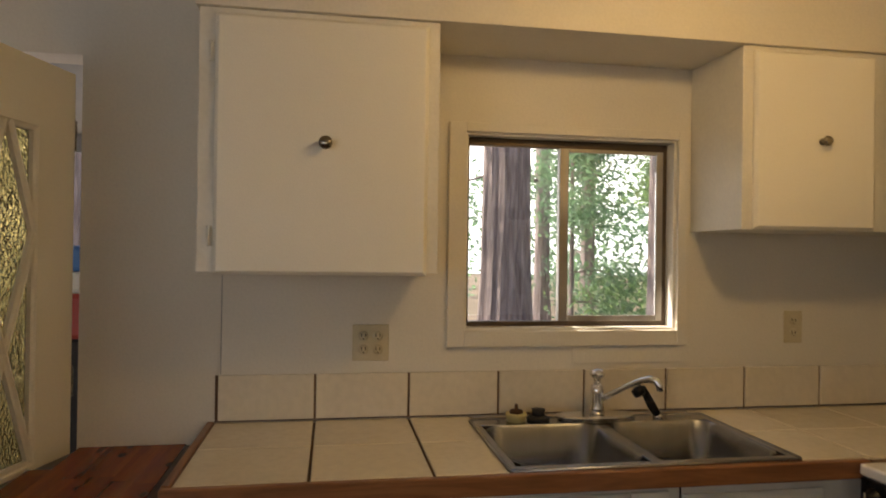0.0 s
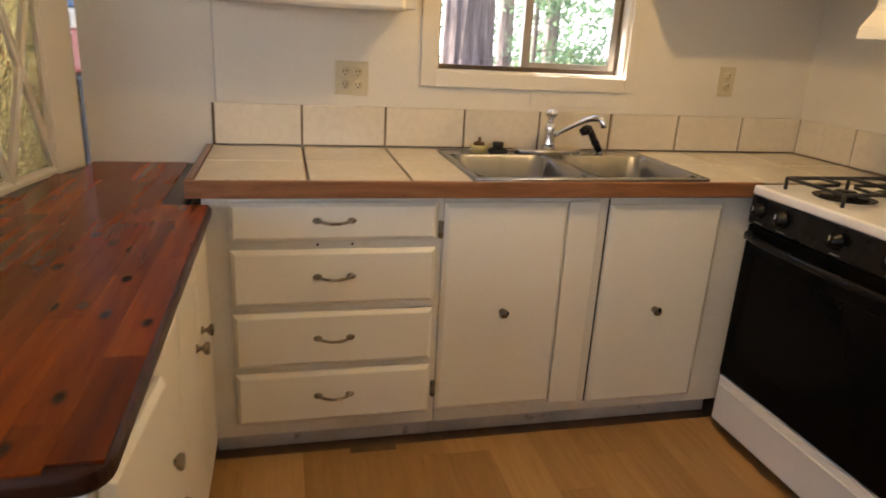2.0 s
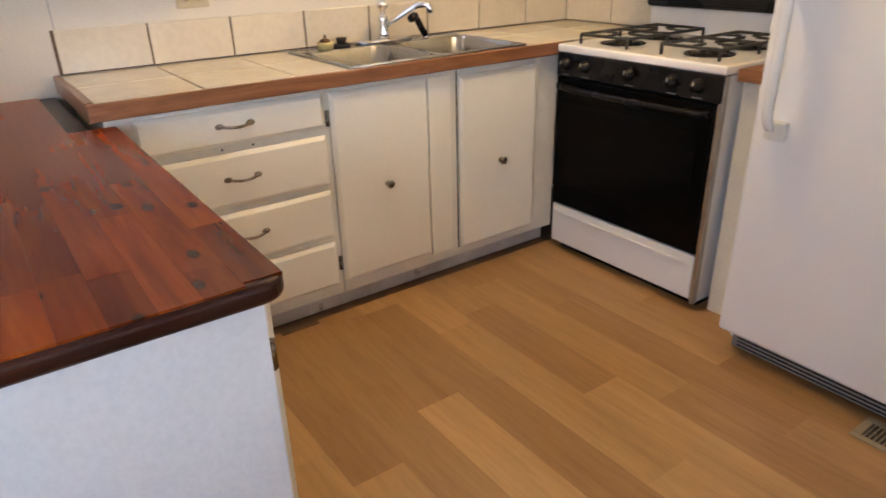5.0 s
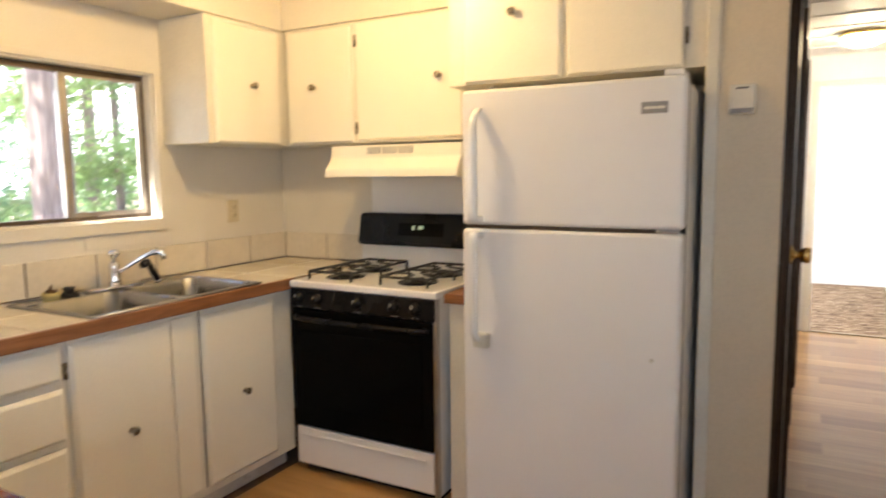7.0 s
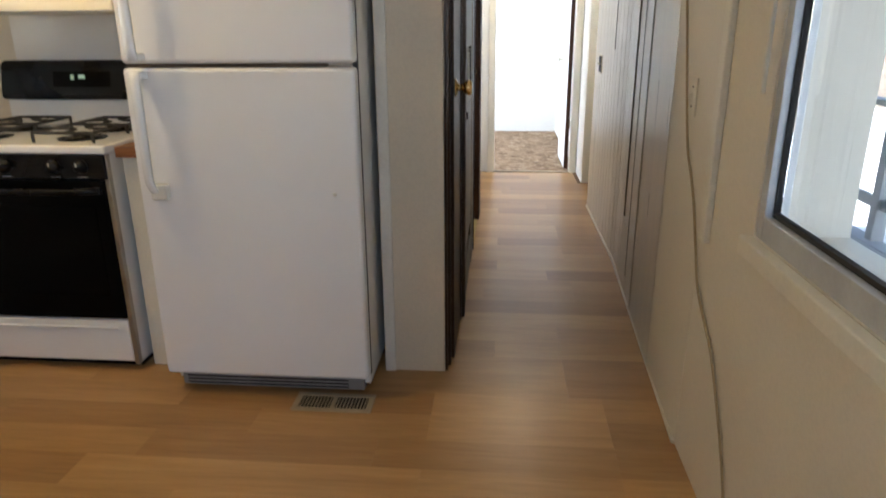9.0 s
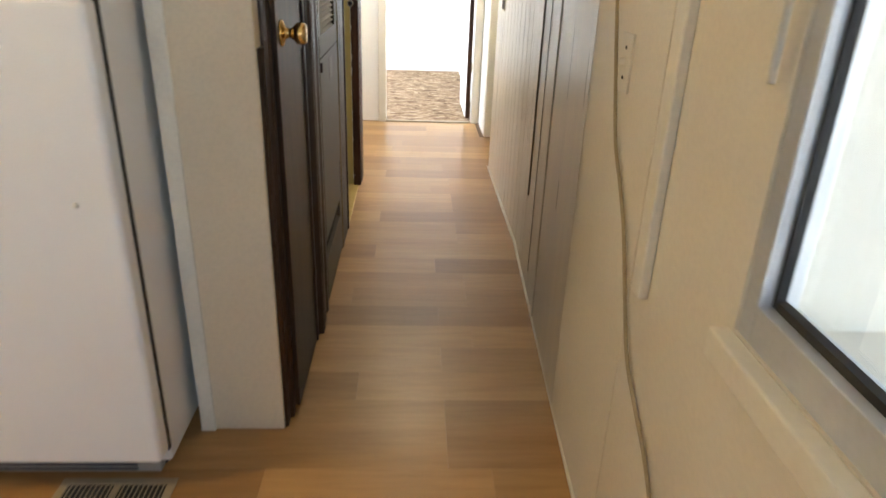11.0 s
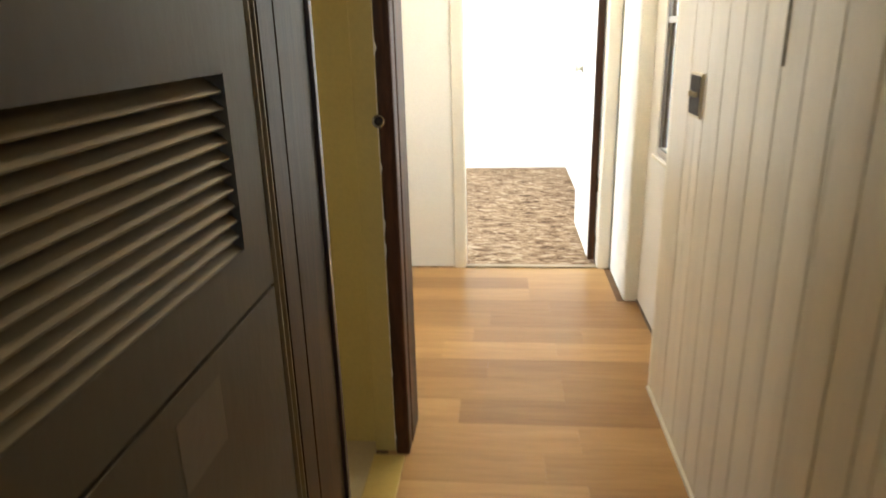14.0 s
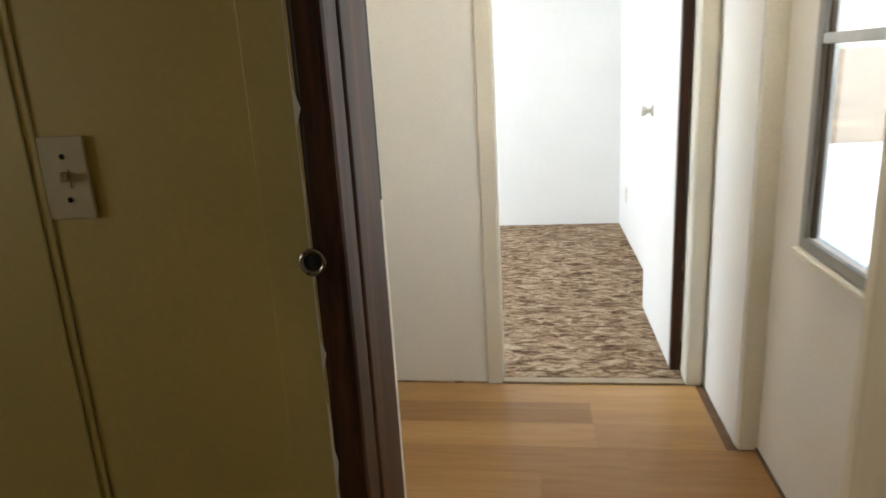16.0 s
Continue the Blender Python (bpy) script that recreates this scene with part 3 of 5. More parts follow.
# sink
def bowl(x0, x1, y0, y1, top, deep):
    """An open bowl with rounded corners and a coved bottom."""
    bm = bmesh.new()
    def ring(inset, z, r):
        pts, n = [], 6
        for cx, cy, a0 in ((x1 - inset - r, y1 - inset - r, 0), (x0 + inset + r, y1 - inset - r, 90), (x0 + inset + r, y0 + inset + r, 180), (x1 - inset - r, y0 + inset + r, 270)):
            for i in range(n + 1):
                a = radians(a0 + 90 * i / n)
                pts.append(bm.verts.new((cx + r * math.cos(a), cy + r * math.sin(a), z)))
        return pts
    rows = [ring(-0.006, top, 0.065), ring(0.0, top - 0.006, 0.06), ring(0.012, top - deep * 0.75, 0.06), ring(0.022, top - deep * 0.93, 0.06), ring(0.05, top - deep, 0.055)]
    for a, b in zip(rows, rows[1:]):
        for i in range(len(a)):
            bm.faces.new((a[i], b[i], b[(i + 1) % len(a)], a[(i + 1) % len(a)])).smooth = True
    bm.faces.new(rows[-1])
    return bm


s = thing("kitchen_sink", (0.29, -1.18, 0.76), "double-bowl stainless steel sink set into the tiles", "sink")
RT = 0.9275
bx0, bx1 = 0.165, 0.545
b1, b2 = (-1.578, -1.225), (-1.180, -0.832)
part("rim", boxes((SINK[0], bx0 - 0.006, SINK[2], SINK[3], 0.918, RT), (bx1 + 0.006, SINK[1] + 0.008, SINK[2], SINK[3], 0.918, RT), (bx0 - 0.006, bx1 + 0.006, SINK[2], b1[0] - 0.006, 0.918, RT), (bx0 - 0.006, bx1 + 0.006, b1[1] + 0.006, b2[0] - 0.006, 0.918, RT - 0.002), (bx0 - 0.006, bx1 + 0.006, b2[1] + 0.006, SINK[3], 0.918, RT), bevel=0.002), STEEL, s)
rl = 0.004
part("rim_lip", tube([(SINK[0] + 0.01, SINK[2], RT - 0.003), (SINK[1], SINK[2], RT - 0.003), (SINK[1] + 0.008, SINK[2] + 0.008, RT - 0.003), (SINK[1] + 0.008, SINK[3] - 0.008, RT - 0.003), (SINK[1], SINK[3], RT - 0.003), (SINK[0] + 0.01, SINK[3], RT - 0.003), (SINK[0], SINK[3] - 0.01, RT - 0.003), (SINK[0], SINK[2] + 0.01, RT - 0.003), (SINK[0] + 0.01, SINK[2], RT - 0.003)], 0.006, 8), STEEL, s)
for ya, yb in (b1, b2):
    part("bowl", bowl(bx0, bx1, ya, yb, RT - 0.001, 0.165), STEEL, s)
    part("drain", lathe([(0, 0), (0.042, 0), (0.040, 0.003), (0.030, 0.0025), (0.028, -0.006), (0, -0.006)], Matrix.Translation(((bx0 + bx1) / 2, (ya + yb) / 2, RT - 0.164))), CHROME, s)

SHIFT[:] = [-0.022, 0.042]
f = thing("faucet", (0.075, -1.17, RT), "chrome lever faucet with a swung spout", "faucet")
part("deck_plate", prism([(0.05 + 0.045 * (1 + math.copysign(abs(math.cos(a)) ** 0.6, math.cos(a))) / 1 - 0.02, -1.17 + 0.13 * math.copysign(abs(math.sin(a)) ** 0.6, math.sin(a))) for a in [2 * math.pi * i / 28 for i in range(28)]], RT + 0.0005, RT + 0.017, 0.006), CHROME, f)
part("body", lathe([(0, 0), (0.026, 0), (0.024, 0.02), (0.020, 0.06), (0.022, 0.075), (0.020, 0.09), (0.012, 0.10), (0, 0.10)], Matrix.Translation((0.08, -1.17, RT + 0.017))), CHROME, f)
part("lever", merge(lathe([(0, 0), (0.010, 0), (0.012, 0.015), (0.024, 0.026), (0.026, 0.036), (0.018, 0.046), (0, 0.05)], Matrix.Translation((0.08, -1.17, RT + 0.116))), tube([(0.08, -1.17, RT + 0.145), (0.10, -1.185, RT + 0.15), (0.125, -1.20, RT + 0.158)], [0.006, 0.006, 0.004])), CHROME, f, "chrome ball lever")
part("spout", tube([(0.085, -1.16, RT + 0.065), (0.11, -1.135, RT + 0.088), (0.148, -1.085, RT + 0.125), (0.170, -1.058, RT + 0.142), (0.188, -1.040, RT + 0.148), (0.202, -1.026, RT + 0.145), (0.209, -1.020, RT + 0.130), (0.210, -1.019, RT + 0.115)], [0.010, 0.009, 0.009, 0.010, 0.012, 0.013, 0.012, 0.010], 12), CHROME, f)
sp = thing("sink_sprayer", (0.085, -0.985, RT), "black hand sprayer leaning on the faucet deck", "sprayer")
part("handle", tube([(0.085, -0.962, RT + 0.012), (0.088, -0.985, RT + 0.045), (0.095, -1.01, RT + 0.085), (0.10, -1.025, RT + 0.10)], [0.013, 0.015, 0.013, 0.014], 12), BLACK, sp)
part("nozzle", lathe([(0, 0), (0.017, 0), (0.018, 0.02), (0.013, 0.035), (0, 0.035)], look((0.10, -1.022, RT + 0.10), (0.10, -0.98, RT + 0.125))), BLACK, sp)
part("collar", lathe([(0, 0), (0.016, 0), (0.012, 0.012), (0, 0.012)], Matrix.Translation((0.084, -0.96, RT + 0.0005))), CHROME, sp, "chrome hose collar")
st = thing("sink_strainer", (0.075, -1.44, RT), "yellowed sink strainer with a rusty post", "strainer")
part("cup", lathe([(0, 0), (0.030, 0), (0.034, 0.022), (0.033, 0.027), (0, 0.024)], Matrix.Translation((0.075, -1.44, RT + 0.0005))), plain("yellowed_plastic", (0.62, 0.52, 0.22), 0.5), st)
part("post", lathe([(0, 0), (0.022, 0), (0.020, 0.010), (0.006, 0.014), (0.005, 0.028), (0, 0.03)], Matrix.Translation((0.075, -1.44, RT + 0.026))), plain("rusty_brown_metal", (0.10, 0.05, 0.025), 0.6, 0.5), st)
st = thing("drain_stopper", (0.07, -1.365, RT), "black rubber drain stopper", "stopper")
part("disc", lathe([(0, 0), (0.036, 0), (0.037, 0.008), (0.026, 0.014), (0, 0.014)], Matrix.Translation((0.07, -1.365, RT + 0.0005))), RUBBER, st)
part("grip", lathe([(0, 0), (0.018, 0), (0.020, 0.012), (0.022, 0.022), (0, 0.023)], Matrix.Translation((0.07, -1.365, RT + 0.0142))), RUBBER, st)

SHIFT[:] = [0.0, 0.0]

# kitchen window
WA, WB, WC, WD = -1.615, -0.855, 1.203, 1.868      # opening over the sink
wnd = built("window_1", boxes((0.0005, 0.016, WA - 0.057, WA, WC - 0.053, WD + 0.030), (0.0005, 0.016, WB, WB + 0.038, WC - 0.053, WD + 0.030), (0.0005, 0.017, WA + 0.0005, WB - 0.0005, WC - 0.053, WC), (0.0005, 0.017, WA + 0.0005, WB - 0.0005, WD, WD + 0.030), bevel=0.002), WALL, "sliding aluminium window with a cream surround over the sink", "window")
part("reveal", boxes((-0.12, 0.0, WA + 0.0005, WA + 0.010, WC, WD), (-0.12, 0.0, WB - 0.010, WB - 0.0005, WC, WD), (-0.12, 0.0, WA + 0.0105, WB - 0.0105, WC + 0.0005, WC + 0.009), (-0.12, 0.0, WA + 0.0105, WB - 0.0105, WD - 0.008, WD - 0.0005)), TRIM, wnd)
WM = (WA + WB) / 2 - 0.018
part("outer_frame", boxes((-0.085, -0.05, WA + 0.0105, WA + 0.025, WC + 0.0095, WD - 0.0085), (-0.085, -0.05, WB - 0.026, WB - 0.0105, WC + 0.0095, WD - 0.0085), (-0.085, -0.048, WA + 0.0255, WB - 0.0265, WC + 0.0095, WC + 0.026), (-0.085, -0.05, WA + 0.0255, WB - 0.0265, WD - 0.034, WD - 0.0085), bevel=0.0015), DARKALU, wnd, "dull bronze aluminium frame")
part("meeting_stile", boxes((-0.072, -0.045, WM - 0.017, WM + 0.017, WC + 0.0265, WD - 0.0345), bevel=0.003), ALU, wnd)
part("sash_frame", boxes((-0.060, -0.047, WM + 0.0175, WB - 0.052, WC + 0.0265, WC + 0.046), (-0.060, -0.047, WB - 0.0515, WB - 0.0265, WC + 0.0265, WD - 0.0345), (-0.060, -0.047, WM + 0.0175, WB - 0.052, WD - 0.047, WD - 0.0345), bevel=0.0015), ALU, wnd)
for a, b, xx in ((WA + 0.0255, WM - 0.0175, -0.075), (WM + 0.0175, WB - 0.0525, -0.055)):
    p = part("pane", boxes((xx, xx + 0.004, a, b, WC + 0.0465, WD - 0.0475)), GLASS, wnd)
    p.visible_shadow = False
part("filler_strip", boxes((0.0005, 0.005, -1.235, -0.80, 1.0895, 1.149), bevel=0.001), WALL, wnd, "painted-over filler strip under the sill")


# outlets and switches
def outlet(at, way, w=0.072, h=0.116, double=False, material=PLATE, toggle=False, label="almond wall outlet plate"):
    """A plate with its sockets or toggles, facing way (a unit axis)."""
    m = Matrix.Translation(at) @ Vector(way).to_track_quat('Z', 'Y').to_matrix().to_4x4()
    # local y is up for faces along x and y
    t = thing("light_switch" if toggle else "wall_outlet", at, label, "switch" if toggle else "outlet")
    def put(name, bm, mt):
        bm.transform(m)
        part(name, bm, mt, t)
    put("plate", boxes((-w / 2, w / 2, -h / 2, h / 2, 0.0005, 0.006), bevel=0.002), material)
    xs = (-0.023, 0.023) if double else (0.0,)
    for i, xx in enumerate(xs):
        if toggle:
            put("toggle_slot", boxes((xx - 0.006, xx + 0.006, -0.013, 0.013, 0.0061, 0.0075)), material)
            put("toggle", boxes((xx - 0.004, xx + 0.004, -0.004, 0.010, 0.0076, 0.019), bevel=0.0015), material)
            for yy in (-0.03, 0.03):
                put("screw", lathe([(0, 0.0061), (0.004, 0.0061), (0.003, 0.008), (0, 0.008)], Matrix.Translation((xx, yy, 0)), 10), DARKHOLE)
        else:
            for yy in (-0.022, 0.022):
                bm = lathe([(0, 0.0061), (0.0165, 0.0061), (0.0155, 0.0085), (0, 0.0085)], Matrix.Translation((xx, yy, 0)), 18)
                put("socket", bm, material)
                put("socket_slots", boxes((xx - 0.008, xx - 0.005, yy - 0.002, yy + 0.008, 0.0086, 0.0092), (xx + 0.005, xx + 0.008, yy - 0.002, yy + 0.008, 0.0086, 0.0092), (xx - 0.002, xx + 0.002, yy - 0.011, yy - 0.007, 0.0086, 0.0092)), DARKHOLE)
    return t


outlet((0.0, -1.922, 1.167), (1, 0, 0), 0.118, 0.118, True, label="almond double outlet plate above the worktop")
outlet((0.0, -0.395, 1.211), (1, 0, 0), label="almond outlet plate above the worktop")

# wall cabinets
c = thing("wall_cabinet", (0.15, -2.07, 1.405), "cream wall cabinet with one wide door", "cabinet")
part("carcass", boxes((0.001, 0.300, -2.412, -1.753, 1.402, 2.12), bevel=0.002), CABBODY, c)
d = part("door", panel_face('x', 0.300, -2.368, -1.786, 1.396, 2.104, 0.019, 0.010), CAB, c)
knob(d, (0.319, -2.072, 1.758), (1, 0, 0), size=1.15)
hinge(d, 'x', 0.300, -2.379, 2.0, CABBODY)
hinge(d, 'x', 0.300, -2.379, 1.50, CABBODY)
c = thing("wall_cabinet", (0.15, -0.39, 1.545), "cream corner wall cabinet beside the window", "cabinet")
part("carcass", boxes((0.001, 0.300, -0.802, -0.002, 1.548, 2.12), bevel=0.002), CABBODY, c)
d = part("door", panel_face('x', 0.300, -0.768, -0.345, 1.550, 2.106, 0.019, 0.010), CAB, c)
knob(d, (0.319, -0.540, 1.826), (1, 0, 0))
c = thing("wall_cabinet", (0.84, -0.15, 1.545), "cream wall cabinet with two doors over the range hood", "cabinet")
part("carcass", boxes((0.323, 1.345, -0.300, -0.001, 1.548, 2.12), bevel=0.002), CABBODY, c)
d = part("door", panel_face('y', -0.300, 0.345, 0.745, 1.553, 2.108, 0.019, 0.008), CAB, c)
knob(d, (0.515, -0.319, 1.825), (0, -1, 0))
hinge(d, 'y', -0.300, 0.757, 2.03)
hinge(d, 'y', -0.300, 0.757, 1.62)
d = part("door", panel_face('y', -0.300, 0.770, 1.340, 1.560, 2.112, 0.019, 0.008), CAB, c)
knob(d, (1.228, -0.319, 1.833), (0, -1, 0))

# over-refrigerator cabinet
c = thing("wall_cabinet", (1.88, -0.3, 1.74), "cream cabinet with two doors above the refrigerator", "cabinet")
part("carcass", boxes((1.395, 2.368, -0.545, -0.002, 1.744, H - 0.002), bevel=0.002), CABBODY, c)
d = part("door", panel_face('y', -0.545, 1.470, 1.868, 1.748, 2.26, 0.019, 0.008), CAB, c)
knob(d, (1.682, -0.564, 1.997), (0, -1, 0))
d = part("door", panel_face('y', -0.545, 1.892, 2.300, 1.748, 2.26, 0.019, 0.008), CAB, c)
knob(d, (2.095, -0.564, 2.018), (0, -1, 0))
hinge(d, 'y', -0.545, 2.305, 1.85)
part("side_panel", boxes((1.556, 1.576, -0.50, -0.002, 0.0, 1.741), bevel=0.002), CABBODY, c, "cream panel between stove and refrigerator")

# range hood
c = thing("range_hood", (1.03, -0.25, 1.38), "cream enamelled range hood with vent slots", "hood")
prof = [(-0.001, 1.53), (-0.42, 1.53), (-0.425, 1.475), (-0.47, 1.42), (-0.475, 1.385), (-0.001, 1.385)]
bm = bmesh.new()
L = [bm.verts.new((0.69, y, z)) for y, z in prof]
R = [bm.verts.new((1.39, y, z)) for y, z in prof]
bm.faces.new(L), bm.faces.new(R[::-1])
for i in range(len(prof)):
    bm.faces.new((L[i], R[i], R[(i + 1) % len(prof)], L[(i + 1) % len(prof)]))
bmesh.ops.recalc_face_normals(bm, faces=bm.faces)
bmesh.ops.bevel(bm, geom=list(bm.edges), offset=0.004, segments=2, affect='EDGES')
part("shell", bm, CAB, c)
for k in range(3):
    v = part("vent", boxes((0.90 + 0.085 * k, 0.975 + 0.085 * k, -0.4235, -0.4215, 1.485, 1.520)), GREY, c)
    for j in range(5):
        part("slat", boxes((0.902 + 0.085 * k, 0.973 + 0.085 * k, -0.4255, -0.4236, 1.488 + 0.0065 * j, 1.491 + 0.0065 * j)), OLD_WHITE, v)

# ---- stove ----
SX0, SX1, SF = 0.607, 1.382, -0.643
s = thing("gas_stove", (1.0, -0.33, 0), "white and black gas stove with four burners", "stove")
part("body", boxes((SX0 + 0.004, SX1 - 0.004, SF + 0.02, -0.012, 0.03, 0.885), bevel=0.004), WHITE_ENAMEL, s)
part("base", boxes((SX0 + 0.02, SX1 - 0.02, SF + 0.05, -0.03, 0.0, 0.029)), BLACK, s)
part("cooktop", boxes((SX0, SX1, SF - 0.012, -0.010, 0.886, 0.918), bevel=0.008, seg=3), WHITE_ENAMEL, s)
part("control_panel", boxes((SX0 + 0.006, SX1 - 0.006, SF - 0.014, SF + 0.019, 0.792, 0.885), bevel=0.006), BLACK, s)
for x in (0.665, 0.77, 0.99, 1.18, 1.285):
    k = part("burner_knob", lathe([(0, 0), (0.026, 0), (0.026, 0.006), (0.019, 0.010), (0.017, 0.028), (0, 0.030)], look((x, SF - 0.0145, 0.842), (x, SF + 1, 0.842))), BLACK, s)
    part("knob_mark", boxes((x - 0.002, x + 0.002, SF - 0.0466, SF - 0.045, 0.846, 0.860)), OLD_WHITE, k)
    part("dial_ring", boxes((x - 0.020, x + 0.020, SF - 0.0152, SF - 0.0142, 0.800, 0.803)), GREY, s)
d = part("oven_door", boxes((SX0 + 0.008, SX1 - 0.022, SF - 0.010, SF + 0.019, 0.232, 0.788), bevel=0.006), OVEN, s)
part("oven_glass", boxes((SX0 + 0.06, SX1 - 0.07, SF - 0.0125, SF - 0.0102, 0.33, 0.69), bevel=0.001, seg=1), BLACK_GLASS, d, "black oven glass")
part("oven_handle", merge(tube([(SX0 + 0.03 + (SX1 - SX0 - 0.074) * k / 12, SF - 0.022 - 0.030 * math.sin(math.pi * k / 12) ** 0.5, 0.752) for k in range(13)], 0.013), boxes((SX0 + 0.02, SX0 + 0.05, SF - 0.03, SF - 0.010, 0.738, 0.766), (SX1 - 0.065, SX1 - 0.034, SF - 0.03, SF - 0.010, 0.738, 0.766), bevel=0.005)), BLACK, d, "black bowed oven handle")
d = part("drawer", boxes((SX0 + 0.010, SX1 - 0.022, SF - 0.006, SF + 0.019, 0.045, 0.225), bevel=0.006), WHITE_ENAMEL, s, "white storage drawer")
part("drawer_grip", boxes((SX0 + 0.03, SX1 - 0.06, SF - 0.014, SF - 0.0061, 0.186, 0.196), bevel=0.003), WHITE_ENAMEL, d)
part("side_trim", boxes((SX1 - 0.020, SX1 - 0.001, SF - 0.006, SF + 0.019, 0.03, 0.885), bevel=0.003), ALU, s, "chromed corner trim")
g = part("back_guard", boxes((SX0 + 0.005, SX1 - 0.005, -0.085, -0.012, 0.919, 1.03), bevel=0.006), WHITE_ENAMEL, s)
bm = bmesh.new()
prof = [(-0.012, 1.031), (-0.12, 1.031), (-0.135, 1.045), (-0.105, 1.180), (-0.09, 1.195), (-0.012, 1.195)]
L = [bm.verts.new((SX0 + 0.015, y, z)) for y, z in prof]
R = [bm.verts.new((SX1 - 0.005, y, z)) for y, z in prof]
bm.faces.new(L), bm.faces.new(R[::-1])
for i in range(6):
    bm.faces.new((L[i], R[i], R[(i + 1) % 6], L[(i + 1) % 6]))
bmesh.ops.recalc_face_normals(bm, faces=bm.faces)
bmesh.ops.bevel(bm, geom=list(bm.edges), offset=0.006, segments=2, affect='EDGES')
p = part("display_panel", bm, BLACK, s, "black console above the cooktop")
tilt = Matrix.Translation((1.0, -0.121, 1.115)) @ Matrix.Rotation(radians(-12.5), 4, 'X')
for x0, x1, z0, z1, mt in ((-0.13, 0.13, -0.03, 0.035, BLACK_GLASS), (-0.05, -0.035, 0.0, 0.022, SCREEN), (-0.015, 0.015, 0.004, 0.022, SCREEN)):
    b = boxes((x0, x1, -0.0030 - (0.001 if mt is SCREEN else 0), -0.0018, z0, z1))
    b.transform(tilt)
    part("clock_window" if mt is BLACK_GLASS else "clock_digit", b, mt, p)
# burners and grates
for gx in (0.795, 1.19):
    for gy in (-0.475, -0.235):
        b = part("burner", lathe([(0, 0), (0.070, 0), (0.066, 0.004), (0.035, 0.006), (0.034, 0.016), (0.030, 0.022), (0, 0.023)], Matrix.Translation((gx, gy, 0.9185))), BLACK, s)
        part("drip_ring", lathe([(0.088, 0), (0.092, 0.003), (0.084, 0.004), (0.070, 0.0005)], Matrix.Translation((gx, gy, 0.9185))), BLACK, b)
    rods = []
    x0, x1, y0, y1, zt = gx - 0.118, gx + 0.118, -0.593, -0.117, 0.955
    rods.append(tube([(x0, y0, zt), (x1, y0, zt), (x1, y1, zt), (x0, y1, zt), (x0, y0, zt)], 0.006, 8))
    rods.append(tube([(x0, -0.355, zt), (x1, -0.355, zt)], 0.006, 8))
    for gy in (-0.475, -0.235):
        for dx, dy in ((1, 0), (-1, 0), (0, 1), (0, -1)):
            a = (gx + dx * 0.118, gy + dy * 0.118, zt)
            b = (gx + dx * 0.03, gy + dy * 0.03, zt + 0.002)
            rods.append(tube([a, b], 0.005, 8))
    for fx in (x0, x1):
        for fy in (y0, -0.355, y1):
            rods.append(tube([(fx, fy, 0.9186), (fx, fy, zt)], 0.006, 8))
    part("grate", merge(*rods), IRON, s, "black wire burner grate")

# ---- refrigerator ----
FX0, FX1, FF = 1.582, 2.352, -0.805
r = thing("refrigerator", (1.97, -0.42, 0), "white top-freezer refrigerator with a long side handle", "refrigerator")
part("cabinet", boxes((FX0 + 0.006, FX1 - 0.006, FF + 0.075, -0.06, 0.03, 1.675), bevel=0.008), FRIDGE, r)
part("door_gasket", boxes((FX0 + 0.012, FX1 - 0.002, FF + 0.060, FF + 0.0745, 0.08, 1.674)), RUBBER, r)
d = part("freezer_door", boxes((FX0, FX1, FF, FF + 0.0595, 1.212, 1.690), bevel=0.014, seg=4), FRIDGE, r)
part("badge", boxes((2.217, 2.297, FF - 0.003, FF - 0.0002, 1.576, 1.612), bevel=0.001), GREY, d, "small grey name plate, unreadable")
part("badge_bar", boxes((2.225, 2.289, FF - 0.0038, FF - 0.0031, 1.590, 1.598)), OLD_WHITE, d)
part("door_seam", boxes((FX0 + 0.012, FX1 - 0.03, FF + 0.012, FF + 0.059, 1.1985, 1.2115)), DARKALU, r)
part("centre_hinge", boxes((FX1 - 0.085, FX1 - 0.01, FF + 0.002, FF + 0.05, 1.1988, 1.2112), bevel=0.003), CHROME, r)
d2 = part("lower_door", boxes((FX0, FX1, FF, FF + 0.0595, 0.085, 1.198), bevel=0.014, seg=4), FRIDGE, r)
part("door_plug", lathe([(0, 0), (0.007, 0), (0.006, 0.003), (0, 0.004)], look((2.265, FF, 0.785), (2.265, FF + 1, 0.785)), 12), OLD_WHITE, d2)


def fridge_handle(z_foot, z_free, parent):
    """A flat bow handle: one end rooted on the door, the other beside the seam."""
    n = 16
    bm = bmesh.new()
    rows = []
    for k in range(n + 1):
        u = k / n
        z = z_free + (z_foot - z_free) * u
        out = 0.052 * min(1.0, (1 - u) / 0.14) ** 0.6 if u > 0.86 else 0.052
        if u < 0.03:
            out = 0.042
        w = 0.019 - 0.004 * u
        x = FX0 + 0.070
        rows.append([bm.verts.new((x + sx * w, FF - 0.002 - out + (0.0 if sy else -0.012), z)) for sx, sy in ((-1, 1), (-0.7, 0), (0.7, 0), (1, 1))])
    for a, b in zip(rows, rows[1:]):
        for i in range(4):
            bm.faces.new((a[i], a[(i + 1) % 4], b[(i + 1) % 4], b[i])).smooth = True
    bm.faces.new(rows[0]), bm.faces.new(rows[-1][::-1])
    bmesh.ops.recalc_face_normals(bm, faces=bm.faces)
    return part("handle", bm, WHITE_ENAMEL, parent, "white bowed plastic handle")


